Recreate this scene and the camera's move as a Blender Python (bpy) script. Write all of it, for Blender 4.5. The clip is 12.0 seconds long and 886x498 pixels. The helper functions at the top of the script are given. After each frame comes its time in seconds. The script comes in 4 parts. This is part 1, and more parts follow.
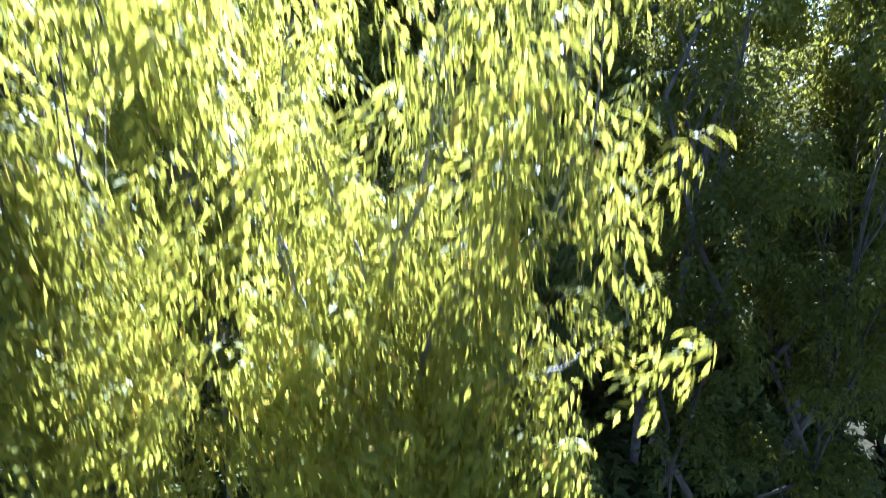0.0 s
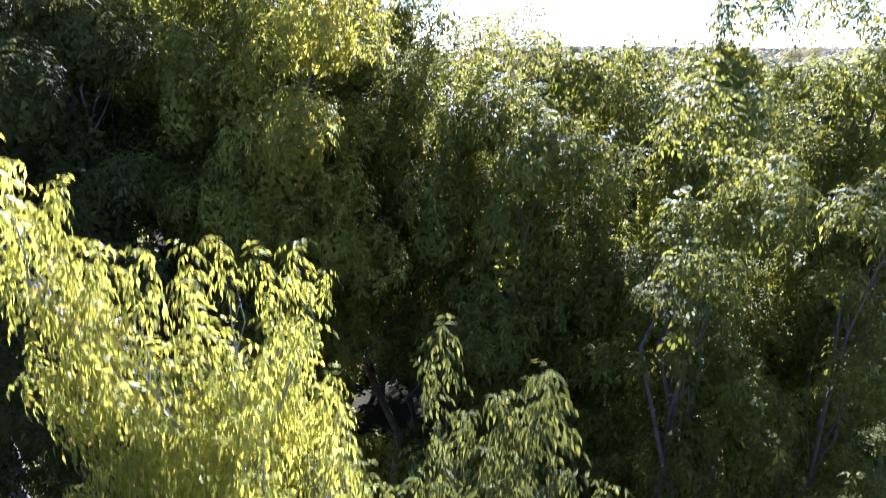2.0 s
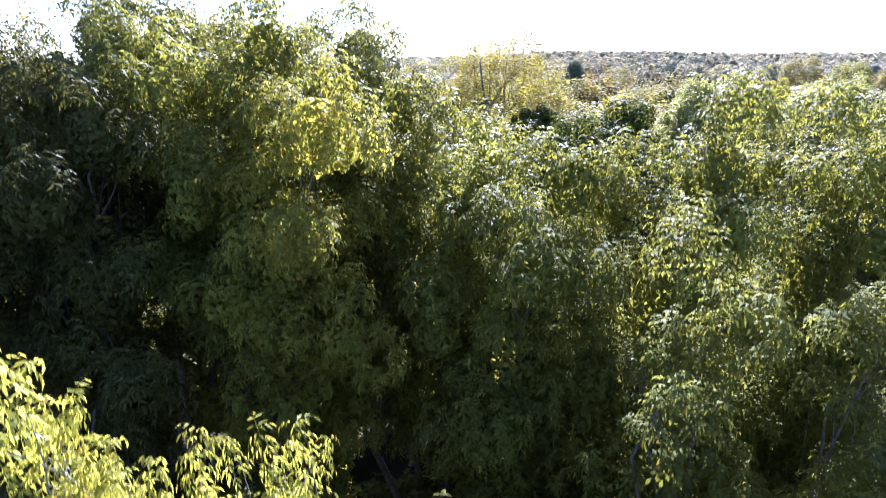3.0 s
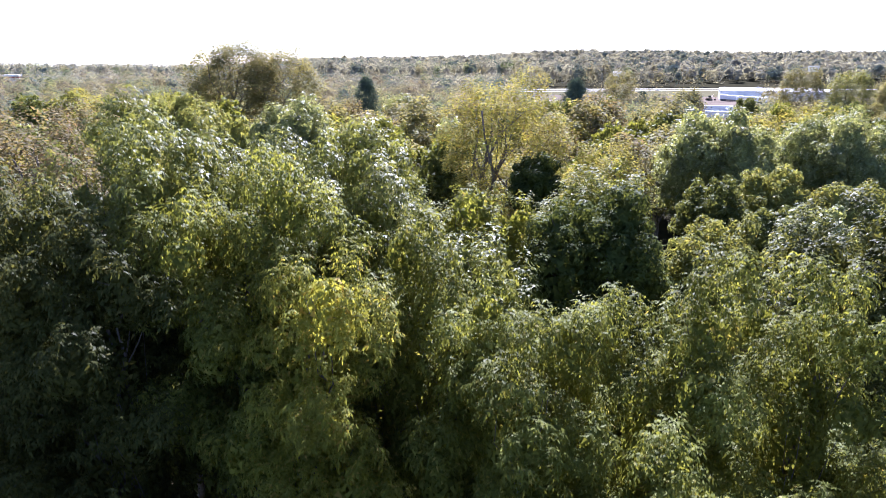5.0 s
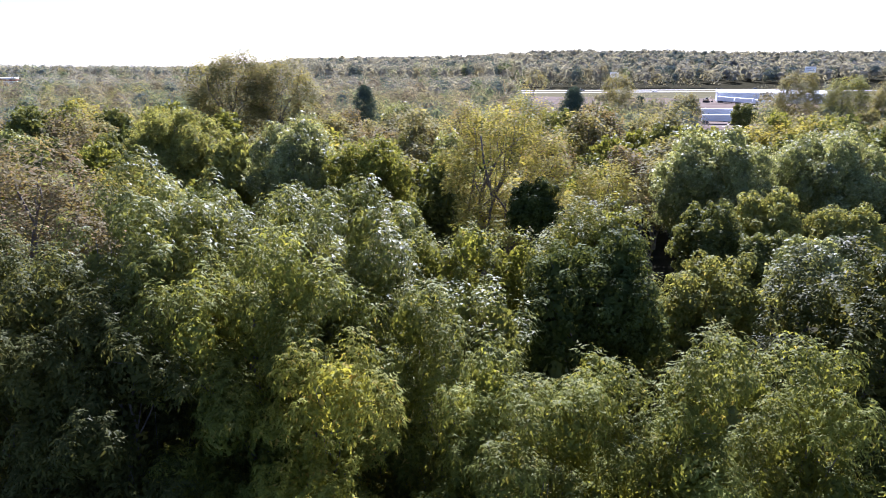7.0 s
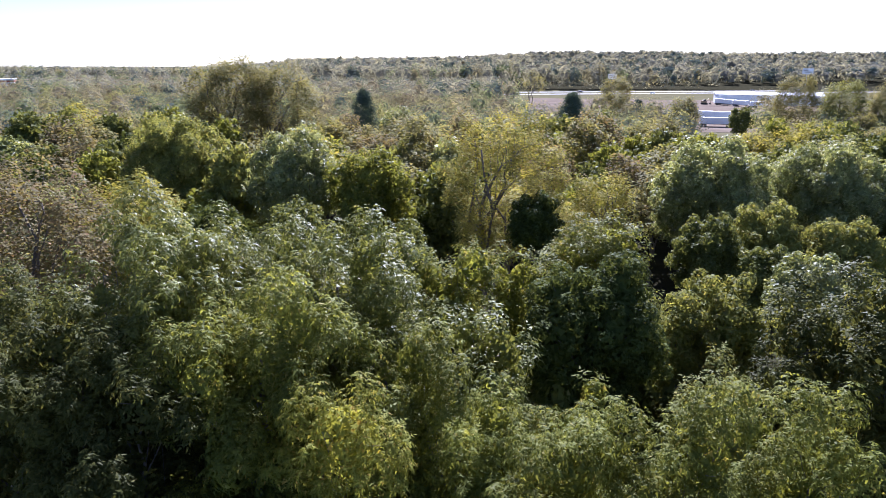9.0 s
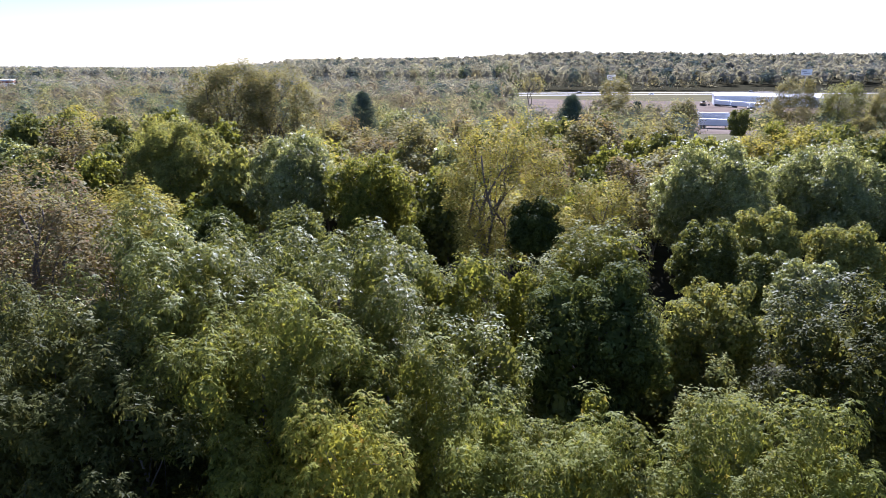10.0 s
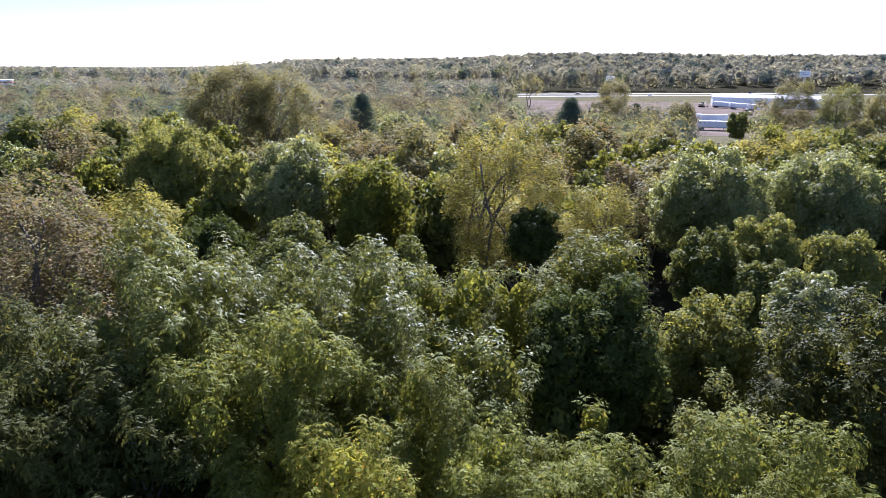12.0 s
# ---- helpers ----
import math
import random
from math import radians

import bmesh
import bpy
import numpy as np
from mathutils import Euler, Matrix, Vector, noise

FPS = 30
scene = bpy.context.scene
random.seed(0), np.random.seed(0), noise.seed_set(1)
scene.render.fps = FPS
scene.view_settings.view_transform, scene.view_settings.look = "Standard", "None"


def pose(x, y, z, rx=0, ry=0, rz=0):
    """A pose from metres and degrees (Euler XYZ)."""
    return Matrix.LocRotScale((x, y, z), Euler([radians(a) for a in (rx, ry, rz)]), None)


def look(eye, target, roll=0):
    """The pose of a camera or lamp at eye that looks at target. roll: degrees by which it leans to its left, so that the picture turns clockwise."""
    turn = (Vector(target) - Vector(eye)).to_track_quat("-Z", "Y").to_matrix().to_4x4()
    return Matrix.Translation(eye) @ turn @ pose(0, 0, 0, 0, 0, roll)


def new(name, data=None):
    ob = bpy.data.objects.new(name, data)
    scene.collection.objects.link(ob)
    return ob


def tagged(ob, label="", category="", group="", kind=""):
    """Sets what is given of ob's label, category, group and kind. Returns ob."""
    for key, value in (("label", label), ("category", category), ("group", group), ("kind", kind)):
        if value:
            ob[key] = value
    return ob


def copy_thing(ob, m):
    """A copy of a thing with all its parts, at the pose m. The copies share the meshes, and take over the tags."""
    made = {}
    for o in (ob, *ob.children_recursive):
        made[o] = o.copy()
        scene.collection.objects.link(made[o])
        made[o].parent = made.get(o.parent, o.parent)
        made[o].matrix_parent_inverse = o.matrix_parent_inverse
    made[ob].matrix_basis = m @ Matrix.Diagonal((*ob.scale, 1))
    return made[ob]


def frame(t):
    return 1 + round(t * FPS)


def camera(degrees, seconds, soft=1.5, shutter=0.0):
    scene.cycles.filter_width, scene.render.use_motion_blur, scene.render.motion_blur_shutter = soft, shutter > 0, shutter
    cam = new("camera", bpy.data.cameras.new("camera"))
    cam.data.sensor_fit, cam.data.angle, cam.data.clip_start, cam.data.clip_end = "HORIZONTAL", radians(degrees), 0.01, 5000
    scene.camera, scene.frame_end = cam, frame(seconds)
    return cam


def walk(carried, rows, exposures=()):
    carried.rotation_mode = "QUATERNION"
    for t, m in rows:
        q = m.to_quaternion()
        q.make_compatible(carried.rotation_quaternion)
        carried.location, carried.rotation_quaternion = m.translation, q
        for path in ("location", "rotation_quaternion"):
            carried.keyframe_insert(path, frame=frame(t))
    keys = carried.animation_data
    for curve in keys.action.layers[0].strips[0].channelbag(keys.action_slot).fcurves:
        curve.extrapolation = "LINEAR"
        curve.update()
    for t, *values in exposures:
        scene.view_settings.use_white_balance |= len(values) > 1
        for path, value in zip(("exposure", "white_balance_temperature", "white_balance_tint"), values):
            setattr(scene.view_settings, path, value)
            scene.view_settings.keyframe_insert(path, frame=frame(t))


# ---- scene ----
cam = camera(70.0, 12.0, soft=0.55, shutter=0.6)
# seconds, x, y, z, pitch, roll, yaw
PATH = [
    (0.0, 0.66, -0.66, 14.72, -16.46, 0.37, 1.92),
    (0.5, 0.61, -0.71, 15.65, -16.40, 0.42, 1.95),
    (1.0, 0.56, -0.80, 16.68, -16.42, 0.37, 1.85),
    (1.5, 0.50, -0.70, 17.68, -16.45, 0.26, 1.10),
    (2.0, 0.48, -0.55, 18.69, -16.55, 0.28, 0.74),
    (2.5, 0.49, -0.43, 19.62, -16.45, 0.34, 0.66),
    (3.0, 0.51, -0.35, 20.53, -16.30, 0.46, 0.78),
    (3.2, 0.50, -0.35, 20.85, -16.25, 0.48, 0.82),
    (4.8, 0.47, -0.38, 23.86, -16.53, 0.38, 1.05),
    (5.0, 0.47, -0.36, 24.20, -16.52, 0.33, 1.02),
    (5.5, 0.46, -0.32, 24.92, -16.53, 0.27, 0.96),
    (6.0, 0.43, -0.33, 25.42, -16.54, 0.23, 0.94),
    (6.5, 0.39, -0.31, 25.78, -16.56, 0.25, 0.89),
    (7.0, 0.33, -0.26, 26.09, -16.58, 0.28, 0.82),
    (9.0, 0.14, -0.13, 27.06, -16.56, 0.35, 0.64),
    (9.5, 0.10, -0.11, 27.27, -16.54, 0.40, 0.58),
    (10.0, 0.06, -0.07, 27.45, -16.52, 0.40, 0.54),
    (10.5, 0.04, -0.04, 27.57, -16.50, 0.42, 0.52),
    (11.0, 0.03, -0.02, 27.70, -16.49, 0.45, 0.50),
    (11.5, 0.02, -0.01, 27.88, -16.49, 0.47, 0.47),
    (12.0, 0.00, 0.00, 28.00, -16.50, 0.50, 0.42),
]
walk(cam, [(t, pose(x, y, z, 90 + p, 0, w) @ pose(0, 0, 0, 0, 0, r)) for t, x, y, z, p, r, w in PATH],
     exposures=[(0.0, 3.3, 4600, 17), (0.5, 3.15, 4750, 23), (1.0, 3.0, 4850, 28), (1.5, 2.95, 4900, 31), (2.5, 2.95, 4950, 32), (4.0, 2.65, 5050, 31), (6.0, 2.22, 5150, 29), (12.0, 1.9, 5150, 26)])

# ---- daylight: sun ahead of the camera, high, a little to the right ----
SUN_ELEVATION, SUN_AZIMUTH = 36.0, 9.0
world = bpy.data.worlds.new("daylight")
scene.world = world
world.use_nodes = True
wn = world.node_tree.nodes
sky = wn.new("ShaderNodeTexSky")
sky.sky_type = "NISHITA"
sky.sun_disc = False
sky.sun_elevation = radians(SUN_ELEVATION)
sky.sun_rotation = radians(SUN_AZIMUTH)
sky.air_density, sky.dust_density, sky.ozone_density = 0.8, 0.25, 1.5
wn["Background"].inputs["Strength"].default_value = 0.042
pale = wn.new("ShaderNodeHueSaturation")
pale.inputs["Saturation"].default_value = 0.95
world.node_tree.links.new(sky.outputs["Color"], pale.inputs["Color"])
world.node_tree.links.new(pale.outputs["Color"], wn["Background"].inputs["Color"])

sun = new("sun", bpy.data.lights.new("sun", "SUN"))
sun.data.energy = 5.0
sun.data.angle = radians(0.53)
sun.data.color = (1.0, 0.94, 0.84)
se, sa = radians(SUN_ELEVATION), radians(SUN_AZIMUTH)
sun.matrix_world = look((0, 0, 0), (-math.sin(sa) * math.cos(se), -math.cos(sa) * math.cos(se), -math.sin(se)))


# ---- materials ----
def shader(name):
    m = bpy.data.materials.new(name)
    m.use_nodes = True
    nt = m.node_tree
    return m, nt, nt.nodes, nt.links, nt.nodes["Principled BSDF"]


def leaf_material(name, low, high, odd, odd_share=0.08, through_light=0.4, rough=0.55, gloss=0.2, patch=0.45):
    """Foliage: two greens per leaf, a share of turned leaves, patches over the crown, light passing through."""
    m, nt, n, l, p = shader(name)
    geo = n.new("ShaderNodeNewGeometry")
    ramp = n.new("ShaderNodeValToRGB")
    e = ramp.color_ramp.elements
    e[0].color, e[1].color = (*low, 1), (*high, 1)
    e[1].position = 1.0 - odd_share
    last = e.new(1.0 - odd_share * 0.4)
    last.color = (*odd, 1)
    l.new(geo.outputs["Random Per Island"], ramp.inputs["Fac"])
    tex = n.new("ShaderNodeTexNoise")
    tex.inputs["Scale"].default_value = patch
    tex.inputs["Detail"].default_value = 3.0
    l.new(geo.outputs["Position"], tex.inputs["Vector"])
    rng = n.new("ShaderNodeMapRange")
    rng.inputs["From Min"].default_value, rng.inputs["From Max"].default_value = 0.3, 0.7
    rng.inputs["To Min"].default_value, rng.inputs["To Max"].default_value = 0.72, 1.28
    l.new(tex.outputs["Fac"], rng.inputs["Value"])
    hsv = n.new("ShaderNodeHueSaturation")
    l.new(ramp.outputs["Color"], hsv.inputs["Color"])
    l.new(rng.outputs["Result"], hsv.inputs["Value"])
    l.new(hsv.outputs["Color"], p.inputs["Base Color"])
    p.inputs["Roughness"].default_value = rough
    p.inputs["Specular IOR Level"].default_value = gloss
    thru = n.new("ShaderNodeBsdfTranslucent")
    warm = n.new("ShaderNodeMix")
    warm.data_type, warm.blend_type = "RGBA", "MULTIPLY"
    warm.inputs["Factor"].default_value = 1.0
    warm.inputs["B"].default_value = (1.98, 1.72, 0.95, 1)
    for s in warm.inputs:
        if s.name == "B" and s.type == "RGBA":
            s.default_value = (1.98, 1.72, 0.95, 1)
        if s.name == "A" and s.type == "RGBA":
            l.new(hsv.outputs["Color"], s)
    for s in warm.outputs:
        if s.type == "RGBA":
            l.new(s, thru.inputs["Color"])
    mix = n.new("ShaderNodeMixShader")
    mix.inputs["Fac"].default_value = through_light
    l.new(p.outputs["BSDF"], mix.inputs[1])
    l.new(thru.outputs["BSDF"], mix.inputs[2])
    l.new(mix.outputs["Shader"], n["Material Output"].inputs["Surface"])
    return m


def plain(name, a, b, scale, rough=0.8, metal=0.0, bump=0.0, fine=0.0, gloss=0.4):
    """Two colours mixed by noise at two scales, with fine relief."""
    m, nt, n, l, p = shader(name)
    pos = n.new("ShaderNodeTexCoord")
    big, small = n.new("ShaderNodeTexNoise"), n.new("ShaderNodeTexNoise")
    big.inputs["Scale"].default_value, small.inputs["Scale"].default_value = scale, scale * 9
    for t in (big, small):
        t.inputs["Detail"].default_value = 4.0
        l.new(pos.outputs["Object"], t.inputs["Vector"])
    add = n.new("ShaderNodeMath")
    add.operation = "MULTIPLY_ADD"
    add.inputs[1].default_value = 0.45
    l.new(small.outputs["Fac"], add.inputs[0])
    l.new(big.outputs["Fac"], add.inputs[2])
    ramp = n.new("ShaderNodeValToRGB")
    e = ramp.color_ramp.elements
    e[0].position, e[1].position = 0.5, 0.95
    e[0].color, e[1].color = (*a, 1), (*b, 1)
    l.new(add.outputs[0], ramp.inputs["Fac"])
    l.new(ramp.outputs["Color"], p.inputs["Base Color"])
    p.inputs["Roughness"].default_value = rough
    p.inputs["Metallic"].default_value = metal
    p.inputs["Specular IOR Level"].default_value = gloss
    if bump:
        b_ = n.new("ShaderNodeBump")
        b_.inputs["Strength"].default_value = bump
        b_.inputs["Distance"].default_value = fine or 0.02
        l.new(small.outputs["Fac"], b_.inputs["Height"])
        l.new(b_.outputs["Normal"], p.inputs["Normal"])
    return m


LEAF = {
    "lime": leaf_material("box_elder_leaf", (0.182, 0.204, 0.038), (0.288, 0.302, 0.058), (0.400, 0.330, 0.085), 0.06, 0.52, 0.45, 0.14),
    "green": leaf_material("ash_leaf", (0.094, 0.110, 0.022), (0.182, 0.195, 0.038), (0.262, 0.232, 0.056), 0.05, 0.42, 0.55, 0.06),
    "turning": leaf_material("yellowing_ash_leaf", (0.162, 0.178, 0.03), (0.254, 0.254, 0.045), (0.324, 0.248, 0.054), 0.08, 0.44, 0.55, 0.04),
    # base colour darkened to stand in for shaded crown sides, on walnuts and ashes
    "walnut": leaf_material("shade_darkened_leaf", (0.052, 0.06, 0.017), (0.1, 0.105, 0.03), (0.16, 0.148, 0.045), 0.06, 0.36, 0.5, 0.04),
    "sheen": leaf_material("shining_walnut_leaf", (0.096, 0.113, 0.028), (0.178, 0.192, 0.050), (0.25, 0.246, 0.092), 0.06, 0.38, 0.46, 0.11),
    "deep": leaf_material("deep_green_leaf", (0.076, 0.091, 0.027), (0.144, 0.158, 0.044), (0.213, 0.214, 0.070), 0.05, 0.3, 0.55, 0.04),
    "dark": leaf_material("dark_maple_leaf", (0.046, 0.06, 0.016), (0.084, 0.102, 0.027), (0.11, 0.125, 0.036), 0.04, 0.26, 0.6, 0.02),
    "silver": leaf_material("silver_green_leaf", (0.135, 0.158, 0.064), (0.218, 0.242, 0.100), (0.320, 0.326, 0.165), 0.12, 0.36, 0.48, 0.12),
    "gold": leaf_material("golden_leaf", (0.182, 0.178, 0.04), (0.27, 0.251, 0.053), (0.297, 0.209, 0.061), 0.05, 0.36, 0.6, 0.02),
    "yellow": leaf_material("yellow_green_leaf", (0.132, 0.148, 0.041), (0.208, 0.216, 0.062), (0.285, 0.250, 0.072), 0.08, 0.36, 0.6, 0.04),
    "olive": leaf_material("olive_leaf", (0.140, 0.138, 0.058), (0.225, 0.212, 0.086), (0.265, 0.205, 0.100), 0.08, 0.32, 0.65, 0.02),
    "rust": leaf_material("brown_olive_leaf", (0.125, 0.110, 0.058), (0.195, 0.165, 0.084), (0.225, 0.150, 0.085), 0.1, 0.3, 0.65, 0.02),
    "needle": leaf_material("conifer_needle", (0.046, 0.070, 0.055), (0.082, 0.110, 0.083), (0.103, 0.120, 0.085), 0.05, 0.15, 0.65, 0.1),
    # aerial haze put into the far leaf colours: paler, greyer and bluer
    "far_green": leaf_material("far_green_crown_hazed", (0.121, 0.143, 0.090), (0.165, 0.192, 0.117), (0.220, 0.220, 0.156), 0.03, 0.3, 0.9, 0.0, 0.13),
    "far_yellow": leaf_material("far_yellow_crown_hazed", (0.213, 0.210, 0.094), (0.271, 0.267, 0.120), (0.307, 0.264, 0.146), 0.03, 0.3, 0.9, 0.0, 0.13),
    "far_olive": leaf_material("far_olive_crown_hazed", (0.174, 0.164, 0.114), (0.221, 0.209, 0.145), (0.264, 0.220, 0.164), 0.03, 0.3, 0.9, 0.0, 0.13),
    "far_brown": leaf_material("far_brown_crown_hazed", (0.169, 0.152, 0.115), (0.216, 0.193, 0.147), (0.229, 0.180, 0.148), 0.03, 0.28, 0.9, 0.0, 0.13),
    "far_dark": leaf_material("far_dark_crown_hazed", (0.105, 0.125, 0.112), (0.130, 0.156, 0.138), (0.150, 0.168, 0.148), 0.03, 0.15, 0.9, 0.0, 0.13),
    "hazy": leaf_material("haze_tinted_leaf", (0.188, 0.190, 0.172), (0.226, 0.228, 0.206), (0.236, 0.226, 0.205), 0.04, 0.34, 0.9, 0.0, 0.13),
}
BARK = plain("grey_brown_bark", (0.07, 0.055, 0.042), (0.17, 0.145, 0.12), 6.0, 0.9, 0, 0.6)
BARK_PALE = plain("pale_grey_bark", (0.16, 0.15, 0.13), (0.33, 0.31, 0.28), 5.0, 0.9, 0, 0.5)
LITTER = plain("forest_floor_litter", (0.022, 0.022, 0.013), (0.045, 0.041, 0.025), 0.25, 0.95, 0, 0.5, 0.05, 0.0)


# ---- mesh helpers ----
def leaf_mesh(name, heaps, material):
    """A mesh of loose leaves from arrays of corners, n x 4 x 3 or n x 3 x 3."""
    heaps = [np.asarray(h, np.float32) for h in heaps]
    sides = np.concatenate([np.full(len(h), h.shape[1], np.int32) for h in heaps])
    co = np.concatenate([h.reshape(-1, 3) for h in heaps])
    me = bpy.data.meshes.new(name)
    me.vertices.add(len(co))
    me.vertices.foreach_set("co", co.ravel())
    me.loops.add(len(co))
    me.loops.foreach_set("vertex_index", np.arange(len(co), dtype=np.int32))
    me.polygons.add(len(sides))
    me.polygons.foreach_set("loop_start", np.r_[0, np.cumsum(sides)[:-1]].astype(np.int32))
    me.update(calc_edges=True)
    me.materials.append(material)
    return me


def pointed(q):
    """Lozenge leaves made into pointed three-cornered ones of the same size."""
    back = q[:, 0] - (q[:, 1] + q[:, 3]) * 0.5
    return np.stack([q[:, 1] + back, q[:, 2], q[:, 3] + back], 1)


def part(name, data, parent, label=""):
    ob = new(name, data)
    ob.parent = parent
    return tagged(ob, label) if label else ob


def tube(rings, sides=7):
    """Vertices and faces of a tapering tube through rings of (point, radius), closed at the tip."""
    v, f = [], []
    for i, (p, r) in enumerate(rings):
        q = rings[min(i + 1, len(rings) - 1)][0] - rings[max(i - 1, 0)][0]
        q = q.normalized() if q.length else Vector((0, 0, 1))
        a = q.orthogonal().normalized()
        b = q.cross(a)
        for s in range(sides):
            w = 2 * math.pi * s / sides
            v.append(p + (a * math.cos(w) + b * math.sin(w)) * r)
        if i:
            o = (i - 1) * sides
            f += [(o + s, o + (s + 1) % sides, o + sides + (s + 1) % sides, o + sides + s) for s in range(sides)]
    o = (len(rings) - 1) * sides
    f.append(tuple(range(o, o + sides)))
    return v, f


def tubes_mesh(name, list_of_rings, material, sides=7):
    v, f = [], []
    for rings in list_of_rings:
        a, b = tube(rings, sides)
        f += [tuple(i + len(v) for i in face) for face in b]
        v += a
    me = bpy.data.meshes.new(name)
    me.from_pydata([tuple(p) for p in v], [], f)
    me.polygons.foreach_set("use_smooth", [True] * len(f))
    me.materials.append(material)
    return me


# ---- leaves: small sprays from which the crowns are made, standing on the origin, z up ----
def leaflet(base, way, length, width, rng):
    way = way / np.linalg.norm(way)
    side = np.cross(way, (0, 0, 1.0))
    side = side / (np.linalg.norm(side) + 1e-6)
    side = side + rng.normal(0, 0.18, 3)
    side -= way * (side @ way)
    side /= np.linalg.norm(side)
    nrm = np.cross(side, way)
    mid = base + way * length * 0.42
    return np.array([base, mid + side * width * 0.5 + nrm * width * 0.14, base + way * length - nrm * length * 0.08, mid - side * width * 0.5 + nrm * width * 0.14])


def compound_spray(seed, stem, leaves, leaf_length, pairs, leaflet_length, leaflet_width, droop, first=0.15, hang=0.0):
    """An upright shoot with drooping compound leaves set spirally on it, each of some pairs of leaflets and one at its end."""
    rng = np.random.default_rng(seed)
    out = []
    for i in range(leaves):
        u = first + (1 - first) * (i + 0.5) / leaves
        turn = i * 2.4 + rng.normal(0, 0.35)
        p = np.array([0, 0, stem * u])
        way = np.array([math.cos(turn), math.sin(turn), 0.25 + 1.1 * u ** 3])
        ll = leaf_length * (1.15 - 0.5 * u) * rng.uniform(0.75, 1.2)
        step = ll / (pairs + 0.6)
        side = np.array([-math.sin(turn), math.cos(turn), 0])
        for k in range(pairs + 1):
            way = way / np.linalg.norm(way)
            p = p + way * step
            way = way + np.array([0, 0, -droop * rng.uniform(0.6, 1.4)])
            if k == pairs:
                out.append(leaflet(p, way, leaflet_length * 1.15, leaflet_width, rng))
            else:
                for s in (1, -1):
                    d = way * 0.6 + side * s * 0.75 + np.array([0, 0, -0.16 - hang - 0.26 * (1 - u)])
                    out.append(leaflet(p, d, leaflet_length * rng.uniform(0.8, 1.1), leaflet_width, rng))
    return np.array(out)


def simple_spray(seed, stem, leaves, length, width, droop, spread=1.0):
    """A twig with simple leaves all round."""
    rng = np.random.default_rng(seed)
    out = []
    for i in range(leaves):
        u = (i + 0.5) / leaves
        turn = i * 2.4 + rng.normal(0, 0.4)
        off = np.array([math.cos(turn), math.sin(turn), 0]) * spread * stem * (0.15 + 0.55 * rng.random()) * (1.05 - u * 0.7)
        p = off + np.array([0, 0, stem * u])
        d = np.array([math.cos(turn), math.sin(turn), 0.55 - droop * rng.uniform(0.5, 1.5)])
        out.append(leaflet(p, d, length * rng.uniform(0.7, 1.2), width * rng.uniform(0.8, 1.15), rng))
    return np.array(out)


def compound_leaf(name, length, pairs, leaflet_length, leaflet_width, material, seed):
    """One compound leaf on its stalk, in one piece, growing along z and bending over to y."""
    rng = np.random.default_rng(seed)
    v, f = [np.zeros(3), np.array([0.003, 0, 0])], []
    p, way = np.zeros(3), np.array([0, 0.35, 1.0])
    for k in range(pairs + 1):
        way = way / np.linalg.norm(way)
        p = p + way * length / (pairs + 0.6)
        way = way + np.array([0, 0.2, -0.55])
        n = len(v)
        v += [p, p + np.array([0.003, 0, 0])]
        f.append((n - 2 if k == 0 else root, (n - 1 if k == 0 else root + 1), n + 1, n))
        root = n
        for s in ((1, -1) if k < pairs else (0,)):
            d = way * (0.6 if s else 1) + np.array([s * 0.8, 0, -0.3])
            q = leaflet(p, d, leaflet_length * rng.uniform(0.85, 1.1), leaflet_width, rng)
            m = len(v)
            v += [q[1], q[2], q[3]]
            f.append((root, m, m + 1, m + 2))
    me = bpy.data.meshes.new(name)
    me.from_pydata([tuple(float(c) for c in q) for q in v], [], f)
    me.materials.append(material)
    return me


def spray_set(maker, n, *args):
    return [maker(100 + i, *args) for i in range(n)]


SPRAYS = {
    "elder": spray_set(compound_spray, 6, 0.6, 17, 0.2, 2, 0.105, 0.032, 0.85, 0.08, 0.5),
    "ash": spray_set(compound_spray, 7, 0.5, 12, 0.24, 2, 0.128, 0.054, 0.45),
    "ash_far": spray_set(compound_spray, 7, 0.5, 10, 0.26, 1, 0.175, 0.09, 0.42),
    "sparse": spray_set(simple_spray, 5, 0.9, 20, 0.25, 0.16, 0.6, 1.1),
    "needle": spray_set(simple_spray, 4, 1.1, 14, 0.6, 0.13, 0.9, 0.6),
}


def scatter_sprays(kind, points, ways, scale, rng):
    """Sprays at the points, their stems along the ways, turned at random, as one array of quads."""
    ways = ways / np.linalg.norm(ways, axis=1, keepdims=True)
    helper = rng.normal(size=ways.shape)
    a = np.cross(ways, helper)
    a /= np.linalg.norm(a, axis=1, keepdims=True)
    b = np.cross(ways, a)
    axes = np.stack([a, b, ways], 2) * scale[:, None, None]
    pick = rng.integers(0, len(SPRAYS[kind]), len(points))
    out = []
    for i, spray in enumerate(SPRAYS[kind]):
        k = pick == i
        q = np.einsum("nij,lvj->nlvi", axes[k], spray) + points[k][:, None, None, :]
        out.append(q.reshape(-1, 4, 3))
    return np.concatenate(out)


